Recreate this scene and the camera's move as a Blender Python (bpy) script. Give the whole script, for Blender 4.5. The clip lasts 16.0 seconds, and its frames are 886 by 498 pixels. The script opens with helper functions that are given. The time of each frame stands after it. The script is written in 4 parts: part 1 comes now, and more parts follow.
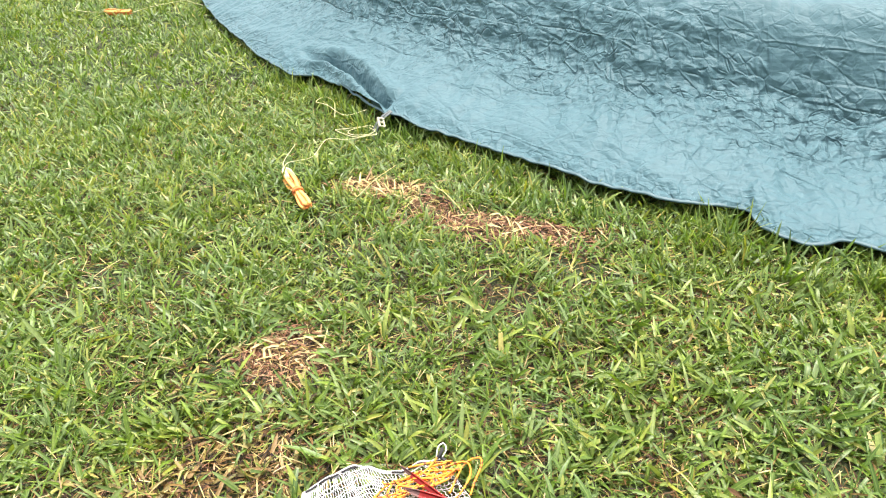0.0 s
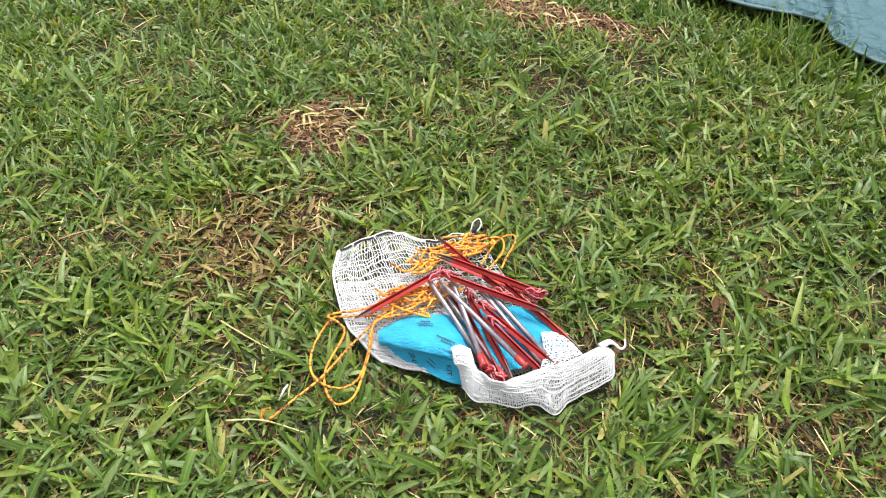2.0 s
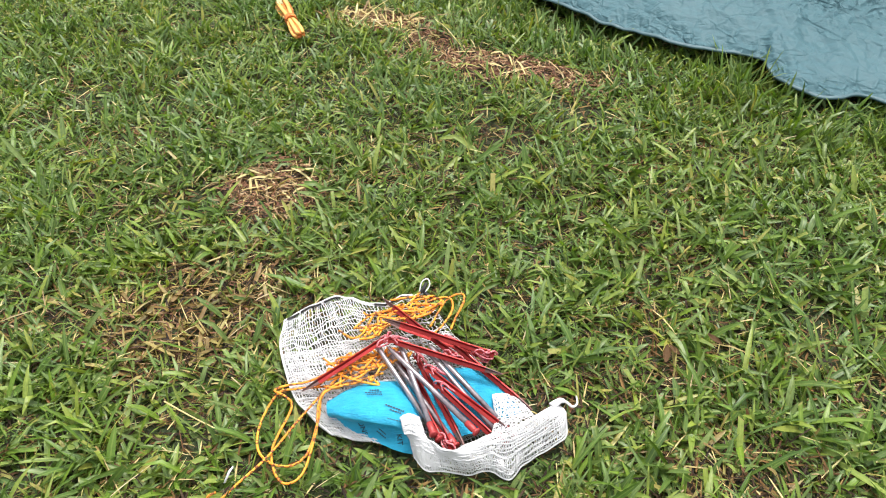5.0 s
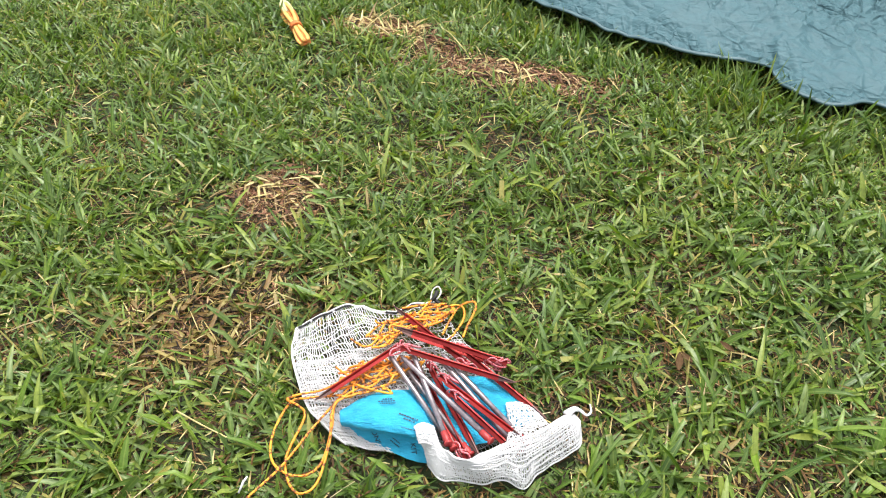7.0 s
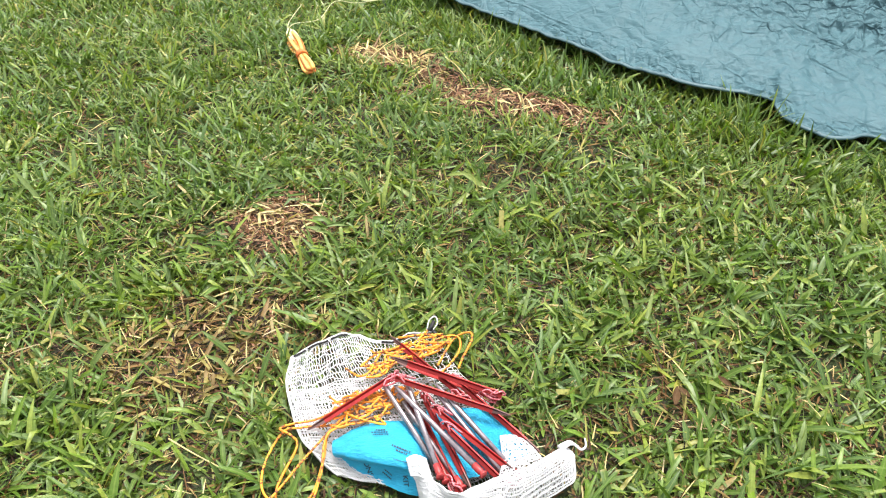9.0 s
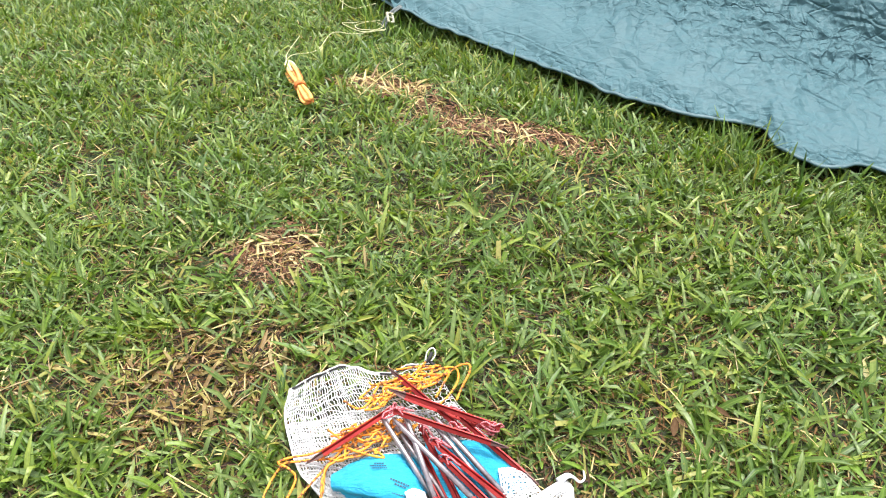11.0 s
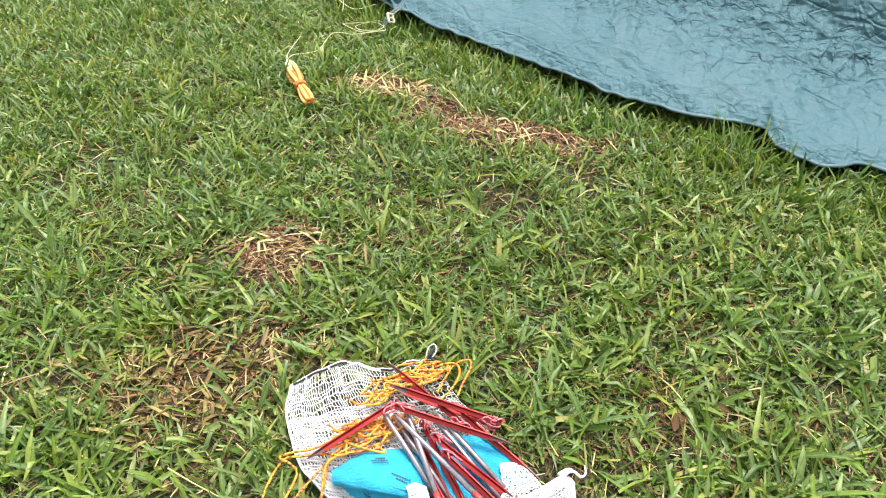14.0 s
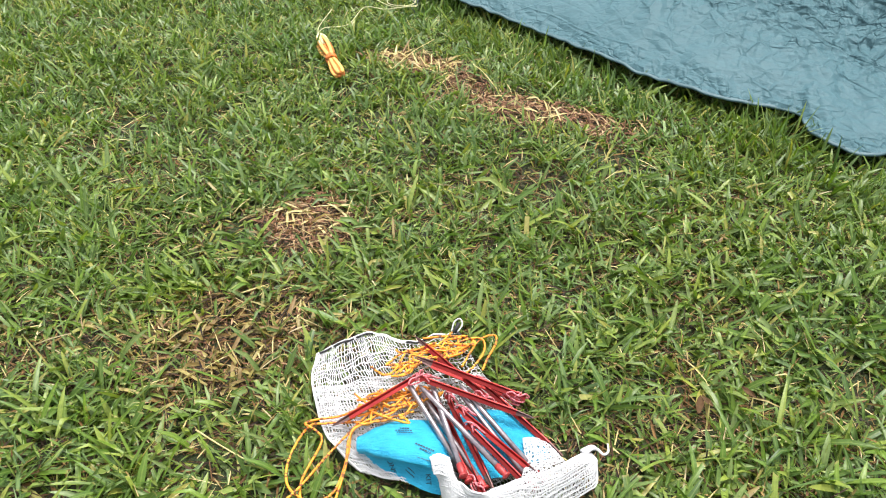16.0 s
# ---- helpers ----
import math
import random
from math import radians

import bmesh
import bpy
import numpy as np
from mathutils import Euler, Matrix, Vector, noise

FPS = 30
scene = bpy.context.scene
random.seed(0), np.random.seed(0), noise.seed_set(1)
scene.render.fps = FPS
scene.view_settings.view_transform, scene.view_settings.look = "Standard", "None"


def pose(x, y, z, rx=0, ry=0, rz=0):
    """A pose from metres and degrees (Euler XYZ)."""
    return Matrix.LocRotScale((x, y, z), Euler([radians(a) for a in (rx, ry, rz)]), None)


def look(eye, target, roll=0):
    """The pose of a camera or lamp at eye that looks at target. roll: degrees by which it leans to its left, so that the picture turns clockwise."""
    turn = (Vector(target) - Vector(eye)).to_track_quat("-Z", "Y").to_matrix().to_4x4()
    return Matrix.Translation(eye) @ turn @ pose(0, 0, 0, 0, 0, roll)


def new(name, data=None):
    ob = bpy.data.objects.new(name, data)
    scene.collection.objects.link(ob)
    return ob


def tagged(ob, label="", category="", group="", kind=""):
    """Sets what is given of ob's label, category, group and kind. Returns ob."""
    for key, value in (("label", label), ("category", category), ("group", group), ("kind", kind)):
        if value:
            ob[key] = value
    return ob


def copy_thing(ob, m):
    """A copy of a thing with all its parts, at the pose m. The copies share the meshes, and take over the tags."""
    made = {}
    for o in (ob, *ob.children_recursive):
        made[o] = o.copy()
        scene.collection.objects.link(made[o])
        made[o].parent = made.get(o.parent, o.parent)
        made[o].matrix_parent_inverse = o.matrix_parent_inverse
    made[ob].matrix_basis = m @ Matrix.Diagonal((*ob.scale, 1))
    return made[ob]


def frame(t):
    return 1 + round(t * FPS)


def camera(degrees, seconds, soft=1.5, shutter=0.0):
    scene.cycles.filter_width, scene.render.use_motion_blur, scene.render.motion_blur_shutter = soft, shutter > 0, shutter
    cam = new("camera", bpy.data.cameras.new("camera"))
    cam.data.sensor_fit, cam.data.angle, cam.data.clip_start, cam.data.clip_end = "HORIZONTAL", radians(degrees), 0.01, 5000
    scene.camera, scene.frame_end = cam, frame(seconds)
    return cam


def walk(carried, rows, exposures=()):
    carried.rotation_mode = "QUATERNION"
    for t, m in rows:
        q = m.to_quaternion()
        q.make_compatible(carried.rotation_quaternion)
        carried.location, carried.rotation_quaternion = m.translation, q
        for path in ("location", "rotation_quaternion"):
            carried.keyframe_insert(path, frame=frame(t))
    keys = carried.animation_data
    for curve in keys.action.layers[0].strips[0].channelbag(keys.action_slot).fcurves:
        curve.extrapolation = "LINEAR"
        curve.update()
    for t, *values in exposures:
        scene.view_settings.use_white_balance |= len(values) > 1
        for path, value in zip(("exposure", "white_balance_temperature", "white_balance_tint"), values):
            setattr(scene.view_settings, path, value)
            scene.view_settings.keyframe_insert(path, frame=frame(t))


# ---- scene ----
cam = camera(60.0, 16.0, 1.1)
PATH = [
    (0, (0.058, 0.042, 1.022), (0.049, 1.77, 0.016), -2.0),
    (0.4, (0.039, 0.017, 0.987), (-0.027, 1.679, -0.124), -1.0),
    (0.5, (0.047, 0.021, 0.981), (-0.04, 1.655, -0.169), -1.1),
    (1, (0.058, 0.011, 0.96), (-0.036, 1.553, -0.31), 0.1),
    (1.5, (0.053, 0.023, 0.94), (-0.02, 1.488, -0.42), 1.5),
    (2, (0.034, 0.019, 0.941), (-0.043, 1.464, -0.44), 1.8),
    (2.5, (0.045, 0.024, 0.945), (-0.036, 1.461, -0.443), 1.6),
    (3, (0.053, 0.029, 0.956), (-0.021, 1.463, -0.437), 0.6),
    (3.5, (0.055, 0.033, 0.962), (-0.023, 1.472, -0.425), 0.4),
    (4, (0.057, 0.038, 0.968), (-0.022, 1.483, -0.412), 0.2),
    (4.5, (0.076, 0.052, 0.969), (0.012, 1.536, -0.37), -0.4),
    (4.7, (0.084, 0.059, 0.969), (0.059, 1.561, -0.351), 0.2),
    (7, (0.059, 0.065, 0.97), (0.044, 1.581, -0.334), 0.3),
    (7.5, (0.061, 0.06, 0.974), (0.034, 1.585, -0.32), 0.3),
    (8, (0.068, 0.063, 0.983), (0.03, 1.593, -0.304), 0.3),
    (8.5, (0.084, 0.063, 0.982), (0.042, 1.62, -0.272), 0.3),
    (9, (0.078, 0.071, 0.976), (0.04, 1.629, -0.278), 0.5),
    (11.5, (0.077, 0.074, 0.995), (0.048, 1.675, -0.203), 0.4),
    (12, (0.084, 0.078, 0.986), (0.06, 1.68, -0.211), 0.5),
    (12.5, (0.08, 0.065, 0.975), (0.057, 1.668, -0.221), 0.7),
    (13, (0.075, 0.067, 0.98), (0.046, 1.669, -0.217), 0.5),
    (13.5, (0.079, 0.072, 0.982), (0.051, 1.675, -0.213), 0.5),
    (14, (0.074, 0.063, 0.983), (0.044, 1.665, -0.214), 0.5),
    (14.5, (0.062, 0.057, 0.976), (0.033, 1.657, -0.225), 0.7),
    (15, (0.058, 0.052, 0.984), (0.005, 1.643, -0.227), 0.7),
    (15.5, (0.057, 0.047, 0.975), (-0.012, 1.624, -0.253), 1.1),
    (16, (0.058, 0.053, 0.974), (-0.02, 1.624, -0.261), 1.3),
]
EXPOSURES = [(0, 1.78, 6850, 14), (0.5, 1.56, 6950, 15), (1.0, 1.28, 6800, 13), (1.5, 1.10, 6600, 11), (3.5, 1.06, 6550, 10), (7, 1.13, 6550, 10),
             (8, 1.20, 6550, 10), (9, 1.36, 6550, 10), (11.5, 1.45, 6500, 10), (12.5, 1.44, 6500, 10), (14, 1.36, 6500, 10), (15, 1.31, 6500, 10), (16, 1.19, 6500, 10)]
walk(cam, [(t, look(eye, target, roll)) for t, eye, target, roll in PATH], EXPOSURES)

# ---- overcast daylight ----
SUN_EL, SUN_AZ = 76.0, 20.0
world = bpy.data.worlds.new("overcast_sky")
scene.world = world
world.use_nodes = True
wn, wl = world.node_tree.nodes, world.node_tree.links
sky = wn.new("ShaderNodeTexSky")
sky.sky_type, sky.sun_disc = "NISHITA", False
sky.sun_elevation, sky.sun_rotation = radians(SUN_EL), radians(SUN_AZ)
sky.dust_density, sky.air_density = 4.0, 1.0
grey = wn.new("ShaderNodeHueSaturation")
grey.inputs["Saturation"].default_value = 0.22
wl.new(sky.outputs[0], grey.inputs["Color"])
wl.new(grey.outputs[0], wn["Background"].inputs["Color"])
wn["Background"].inputs["Strength"].default_value = 0.15
lamp = bpy.data.lights.new("sun", "SUN")
lamp.energy, lamp.angle, lamp.color = 1.5, radians(26), (1.0, 0.96, 0.9)
sun = new("sun", lamp)
a, e = radians(SUN_AZ), radians(SUN_EL)
sun.matrix_world = look((0, 0, 0), (-math.sin(a) * math.cos(e), -math.cos(a) * math.cos(e), -math.sin(e)))


# ---- materials ----
def material(name, colour, rough=0.6, metal=0.0, sheen=0.0):
    m = bpy.data.materials.new(name)
    m.use_nodes = True
    b = m.node_tree.nodes["Principled BSDF"]
    b.inputs["Base Color"].default_value = (*colour, 1)
    b.inputs["Roughness"].default_value = rough
    b.inputs["Metallic"].default_value = metal
    b.inputs["Sheen Weight"].default_value = sheen
    return m


def nodes_of(m):
    t = m.node_tree
    return t.nodes, t.links, t.nodes["Principled BSDF"]


def coords(m, scale=(1, 1, 1)):
    n, l, _ = nodes_of(m)
    tc, mp = n.new("ShaderNodeTexCoord"), n.new("ShaderNodeMapping")
    mp.inputs["Scale"].default_value = scale
    l.new(tc.outputs["Object"], mp.inputs["Vector"])
    return mp.outputs["Vector"]


def noise_node(m, scale, detail=4.0, rough=0.6, vec=None, distort=0.0):
    n, l, _ = nodes_of(m)
    t = n.new("ShaderNodeTexNoise")
    t.inputs["Scale"].default_value, t.inputs["Detail"].default_value = scale, detail
    t.inputs["Roughness"].default_value, t.inputs["Distortion"].default_value = rough, distort
    l.new(vec if vec else coords(m), t.inputs["Vector"])
    return t.outputs["Fac"]


def ramp(m, fac, stops):
    n, l, _ = nodes_of(m)
    r = n.new("ShaderNodeValToRGB")
    while len(r.color_ramp.elements) < len(stops):
        r.color_ramp.elements.new(0.5)
    for el, (p, c) in zip(r.color_ramp.elements, stops):
        el.position, el.color = p, (*c, 1)
    l.new(fac, r.inputs["Fac"])
    return r.outputs["Color"]


def mix(m, fac, c1, c2, kind="MIX"):
    n, l, _ = nodes_of(m)
    x = n.new("ShaderNodeMix")
    x.data_type, x.blend_type = "RGBA", kind
    for sock, v in ((x.inputs[0], fac), (x.inputs[6], c1), (x.inputs[7], c2)):
        if isinstance(v, (int, float)):
            sock.default_value = v
        elif isinstance(v, tuple):
            sock.default_value = (*v, 1)
        else:
            l.new(v, sock)
    return x.outputs[2]


def bump(m, height, strength, dist, below=None):
    n, l, b = nodes_of(m)
    k = n.new("ShaderNodeBump")
    k.inputs["Strength"].default_value, k.inputs["Distance"].default_value = strength, dist
    l.new(height, k.inputs["Height"])
    if below:
        l.new(below, k.inputs["Normal"])
    l.new(k.outputs[0], b.inputs["Normal"])
    return k.outputs[0]


def paint(m, colour):
    n, l, b = nodes_of(m)
    l.new(colour, b.inputs["Base Color"])


def island(m):
    n, l, _ = nodes_of(m)
    return n.new("ShaderNodeNewGeometry").outputs["Random Per Island"]


def leaf_material(name, stops, patch_tint, rough, through_light, living=False):
    """Blades: a colour for each blade, slow patches over the lawn, streaks, and light that shines through."""
    m = material(name, stops[0][1], rough)
    n, l, b = nodes_of(m)
    own = ramp(m, island(m), stops)
    slow = ramp(m, noise_node(m, 3.2, 3.0), [(0.38, (1, 1, 1)), (0.68, patch_tint)])
    c = mix(m, 1.0, own, slow, "MULTIPLY")
    fine = ramp(m, noise_node(m, 160, 2.0), [(0.3, (0.78, 0.8, 0.72)), (0.7, (1.12, 1.1, 1.05))])
    c = mix(m, 1.0, c, fine, "MULTIPLY")
    if living:
        # paler sheath at the foot, a light midrib, and mown ends gone brown
        rib, up = n.new("ShaderNodeAttribute"), n.new("ShaderNodeAttribute")
        rib.attribute_name, up.attribute_name = "rib", "up_blade"
        c = mix(m, ramp(m, rib.outputs["Fac"], [(0.72, (0, 0, 0)), (1.0, (0.35, 0.35, 0.35))]), c, (0.30, 0.37, 0.10))
        c = mix(m, ramp(m, up.outputs["Fac"], [(0.0, (0.45, 0.45, 0.45)), (0.25, (0, 0, 0))]), c, (0.26, 0.28, 0.08))
        c = mix(m, ramp(m, up.outputs["Fac"], [(0.945, (0, 0, 0)), (1.0, (0.8, 0.8, 0.8))]), c, (0.36, 0.29, 0.11))
    paint(m, c)
    tr = n.new("ShaderNodeBsdfTranslucent")
    warm = mix(m, 1.0, c, (1.25, 1.3, 0.5), "MULTIPLY")
    l.new(warm, tr.inputs["Color"])
    ms = n.new("ShaderNodeMixShader")
    ms.inputs[0].default_value = through_light
    l.new(b.outputs[0], ms.inputs[1])
    l.new(tr.outputs[0], ms.inputs[2])
    l.new(ms.outputs[0], n["Material Output"].inputs["Surface"])
    bump(m, noise_node(m, 260, 2.0), 0.25, 0.001)
    return m


GREEN = leaf_material("grass_blade", [(0.0, (0.044, 0.102, 0.016)), (0.16, (0.095, 0.186, 0.024)), (0.30, (0.092, 0.167, 0.055)), (0.44, (0.180, 0.264, 0.100)),
                                      (0.58, (0.064, 0.130, 0.020)), (0.72, (0.137, 0.247, 0.026)), (0.86, (0.215, 0.295, 0.085)), (0.95, (0.21, 0.29, 0.042)), (1.0, (0.36, 0.33, 0.12))],
                      (1.2, 1.06, 0.78), 0.42, 0.25, True)
STRAW = leaf_material("dry_straw", [(0.0, (0.24, 0.15, 0.075)), (0.3, (0.56, 0.45, 0.20)), (0.6, (0.72, 0.62, 0.31)),
                                    (0.85, (0.30, 0.20, 0.10)), (1.0, (0.62, 0.54, 0.34))], (0.9, 0.85, 0.8), 0.6, 0.15)
# brown thatch; its darkest stops also put shade into the gaps between blades
THATCH = leaf_material("shaded_brown_thatch", [(0.0, (0.014, 0.008, 0.004)), (0.38, (0.042, 0.021, 0.007)), (0.64, (0.105, 0.052, 0.015)), (0.85, (0.20, 0.105, 0.032)),
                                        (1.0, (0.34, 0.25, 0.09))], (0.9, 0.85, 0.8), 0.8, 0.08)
CHIP = leaf_material("dead_shreds", [(0.0, (0.09, 0.036, 0.018)), (0.35, (0.21, 0.092, 0.048)), (0.75, (0.32, 0.165, 0.092)), (1.0, (0.56, 0.42, 0.25))],
                     (0.9, 0.85, 0.85), 0.75, 0.08)
FADED = leaf_material("fading_blade", [(0.0, (0.20, 0.22, 0.05)), (0.25, (0.33, 0.28, 0.10)), (0.5, (0.22, 0.15, 0.06)), (0.75, (0.44, 0.38, 0.17)), (1.0, (0.30, 0.30, 0.08))],
                      (1.0, 0.92, 0.8), 0.5, 0.25)
OLIVE = leaf_material("wilted_blade", [(0.0, (0.11, 0.11, 0.025)), (0.3, (0.22, 0.13, 0.04)), (0.6, (0.25, 0.22, 0.06)), (1.0, (0.36, 0.30, 0.11))], (1.0, 0.92, 0.8), 0.55, 0.2)
SOIL = material("soil", (0.06, 0.04, 0.025), 0.95)
paint(SOIL, mix(SOIL, ramp(SOIL, noise_node(SOIL, 2.5, 6.0), [(0.30, (0, 0, 0)), (0.48, (1, 1, 1))]),
                ramp(SOIL, noise_node(SOIL, 60, 6.0), [(0.3, (0.012, 0.008, 0.005)), (0.7, (0.042, 0.025, 0.014))]),
                ramp(SOIL, noise_node(SOIL, 90, 5.0), [(0.3, (0.014, 0.024, 0.007)), (0.7, (0.046, 0.070, 0.018))])))
bump(SOIL, noise_node(SOIL, 120, 6.0), 0.8, 0.01)

FABRIC = material("teal_nylon", (0.09, 0.18, 0.185), 0.55)
FABRIC.node_tree.nodes["Principled BSDF"].inputs["Specular IOR Level"].default_value = 0.2
paint(FABRIC, mix(FABRIC, 1.0, ramp(FABRIC, noise_node(FABRIC, 1.3, 4.0), [(0.3, (0.057, 0.126, 0.148)), (0.7, (0.069, 0.141, 0.163))]),
                  ramp(FABRIC, noise_node(FABRIC, 45, 5.0), [(0.3, (0.93, 0.94, 0.95)), (0.75, (1.05, 1.04, 1.03))]), "MULTIPLY"))


def crumple_bump(m):
    """Flat facets meeting in straight sharp folds, stronger where the sheet is bunched."""
    n, l, _ = nodes_of(m)
    tc = n.new("ShaderNodeTexCoord")
    nz = n.new("ShaderNodeTexNoise")
    nz.inputs["Scale"].default_value, nz.inputs["Detail"].default_value = 5.0, 2.0
    l.new(tc.outputs["Object"], nz.inputs["Vector"])
    warped = n.new("ShaderNodeVectorMath")
    warped.operation = "MULTIPLY_ADD"
    warped.inputs[1].default_value = (0.03, 0.03, 0.03)
    l.new(nz.outputs["Color"], warped.inputs[0])
    l.new(tc.outputs["Object"], warped.inputs[2])
    at = n.new("ShaderNodeAttribute")
    at.attribute_name = "bunched"
    total = None
    def layer(deg, stretch):
        mp = n.new("ShaderNodeMapping")
        mp.inputs["Rotation"].default_value = [radians(d) for d in deg]
        mp.inputs["Scale"].default_value = (1, 1 / stretch, 1)
        mp.vector_type = "TEXTURE"
        l.new(warped.outputs[0], mp.inputs["Vector"])
        return mp.outputs[0]
    def add(value, k, total):
        p = n.new("ShaderNodeMath")
        p.operation = "MULTIPLY_ADD"
        p.inputs[1].default_value = k
        l.new(value, p.inputs[0])
        if total:
            l.new(total, p.inputs[2])
        else:
            p.inputs[2].default_value = 0.0
        return p.outputs[0]
    for deg, scale, k, stretch in (((5, 10, 45), 9.0, 0.014, 0.4), ((30, -10, 75), 19.0, 0.011, 0.35), ((80, 10, 5), 36.0, 0.0066, 0.35), ((-10, 15, 55), 60.0, 0.0026, 0.4)):
        v = n.new("ShaderNodeTexVoronoi")
        v.feature, v.distance = "F1", "MANHATTAN"
        v.inputs["Scale"].default_value = scale
        l.new(layer(deg, stretch), v.inputs["Vector"])
        total = add(v.outputs["Distance"], k, total)
    for deg, scale, k, stretch, thin in (((5, 0, 51), 9.0, 0.0050, 0.16, 0.045), ((0, 10, 36), 13.0, -0.0044, 0.16, 0.060), ((45, -8, 68), 20.0, 0.0038, 0.15, 0.085), ((75, 10, 20), 17.0, 0.0046, 0.14, 0.075), ((60, -15, 110), 26.0, -0.0036, 0.15, 0.10)):
        at_layer = layer(deg, stretch)
        v = n.new("ShaderNodeTexVoronoi")
        v.feature = "DISTANCE_TO_EDGE"
        v.inputs["Scale"].default_value = scale
        l.new(at_layer, v.inputs["Vector"])
        g = n.new("ShaderNodeMapRange")
        g.inputs["From Max"].default_value, g.inputs["To Min"].default_value, g.inputs["To Max"].default_value = thin, k, 0.0
        l.new(v.outputs["Distance"], g.inputs["Value"])
        gate = n.new("ShaderNodeTexNoise")
        gate.inputs["Scale"].default_value, gate.inputs["Detail"].default_value = scale * 0.9, 1.0
        l.new(at_layer, gate.inputs["Vector"])
        open_at = n.new("ShaderNodeMapRange")
        open_at.inputs["From Min"].default_value, open_at.inputs["From Max"].default_value = 0.47, 0.60
        l.new(gate.outputs["Fac"], open_at.inputs["Value"])
        p1 = n.new("ShaderNodeMath")
        p1.operation = "MULTIPLY"
        l.new(g.outputs[0], p1.inputs[0])
        l.new(open_at.outputs[0], p1.inputs[1])
        total = add(p1.outputs[0], 1.0, total)
    q = n.new("ShaderNodeMath")
    q.operation = "MULTIPLY"
    l.new(total, q.inputs[0])
    l.new(at.outputs["Fac"], q.inputs[1])
    bump(m, q.outputs[0], 1.0, 1.0)


crumple_bump(FABRIC)
HEMTAPE = material("teal_hem_tape", (0.14, 0.23, 0.25), 0.6)
paint(HEMTAPE, ramp(HEMTAPE, noise_node(HEMTAPE, 30, 4.0), [(0.3, (0.045, 0.10, 0.12)), (0.7, (0.072, 0.138, 0.16))]))

NET = material("white_netting", (0.70, 0.70, 0.71), 0.75)
bump(NET, noise_node(NET, 1500, 2.0), 0.3, 0.0005)
BLUE = material("blue_printed_film", (0.02, 0.42, 0.66), 0.5)
paint(BLUE, ramp(BLUE, noise_node(BLUE, 60, 5.0), [(0.3, (0.010, 0.33, 0.56)), (0.7, (0.020, 0.42, 0.66))]))
bump(BLUE, noise_node(BLUE, 260, 5.0, 0.7, coords(BLUE, (0.35, 1.0, 1.0))), 0.9, 0.005)
INK = material("black_ink", (0.015, 0.02, 0.03), 0.6)
BLACK = material("black_cord", (0.015, 0.015, 0.016), 0.7)
RED = material("red_anodised_aluminium", (0.50, 0.02, 0.018), 0.30, 0.7)
paint(RED, mix(RED, ramp(RED, noise_node(RED, 55, 5.0, 0.7), [(0.60, (0, 0, 0)), (0.72, (1, 1, 1))]),
               ramp(RED, noise_node(RED, 20, 3.0), [(0.3, (0.21, 0.013, 0.013)), (0.7, (0.35, 0.032, 0.029))]), (0.24, 0.10, 0.08)))
bump(RED, noise_node(RED, 300, 3.0), 0.15, 0.0008)
REDCAP = material("red_plastic", (0.33, 0.03, 0.03), 0.42)
REDCORD = material("pink_red_cord", (0.60, 0.13, 0.15), 0.75)
paint(REDCORD, ramp(REDCORD, noise_node(REDCORD, 420, 2.0), [(0.4, (0.50, 0.06, 0.08)), (0.65, (0.72, 0.32, 0.34))]))
STEEL = material("scratched_aluminium", (0.50, 0.47, 0.48), 0.32, 0.85)
paint(STEEL, ramp(STEEL, noise_node(STEEL, 70, 5.0, 0.7), [(0.3, (0.20, 0.155, 0.165)), (0.65, (0.42, 0.38, 0.40))]))
bump(STEEL, noise_node(STEEL, 400, 2.0), 0.15, 0.0006)
DARKTIP = material("worn_dark_metal", (0.11, 0.06, 0.055), 0.45, 0.7)
ORANGE = material("orange_flecked_cord", (0.85, 0.36, 0.03), 0.6)
fleck = noise_node(ORANGE, 190, 1.0)
paint(ORANGE, mix(ORANGE, ramp(ORANGE, fleck, [(0.55, (0, 0, 0)), (0.585, (1, 1, 1))]),
                  ramp(ORANGE, noise_node(ORANGE, 18, 2.0), [(0.35, (0.80, 0.24, 0.015)), (0.65, (0.85, 0.37, 0.03))]), (0.20, 0.065, 0.02)))
TAPE = material("orange_wrap", (0.75, 0.25, 0.07), 0.7)
paint(TAPE, ramp(TAPE, noise_node(TAPE, 40, 4.0), [(0.3, (0.60, 0.15, 0.03)), (0.7, (0.76, 0.27, 0.07))]))
AMBER = material("amber_cord", (0.78, 0.40, 0.10), 0.7)
CREAM = material("cream_cord", (0.72, 0.70, 0.36), 0.7)
paint(CREAM, ramp(CREAM, noise_node(CREAM, 60, 3.0), [(0.3, (0.50, 0.49, 0.22)), (0.7, (0.66, 0.63, 0.40))]))
WEB = material("grey_webbing", (0.10, 0.12, 0.12), 0.8)
BUCKLE = material("ivory_plastic", (0.66, 0.62, 0.48), 0.5)


# ---- builders ----
def mesh_object(name, verts, faces, m, parent=None, smooth=True, label=""):
    me = bpy.data.meshes.new(name)
    me.from_pydata([tuple(v) for v in verts], [], faces)
    me.materials.append(m)
    if smooth:
        me.polygons.foreach_set("use_smooth", [True] * len(me.polygons))
    ob = new(name, me)
    if parent:
        ob.parent = parent
    if label:
        ob["label"] = label
    return ob


def thing(name, label, category, group="", at=(0, 0, 0)):
    ob = new(name)
    ob.empty_display_size = 0.02
    ob.location = at
    return tagged(ob, label, category, group)


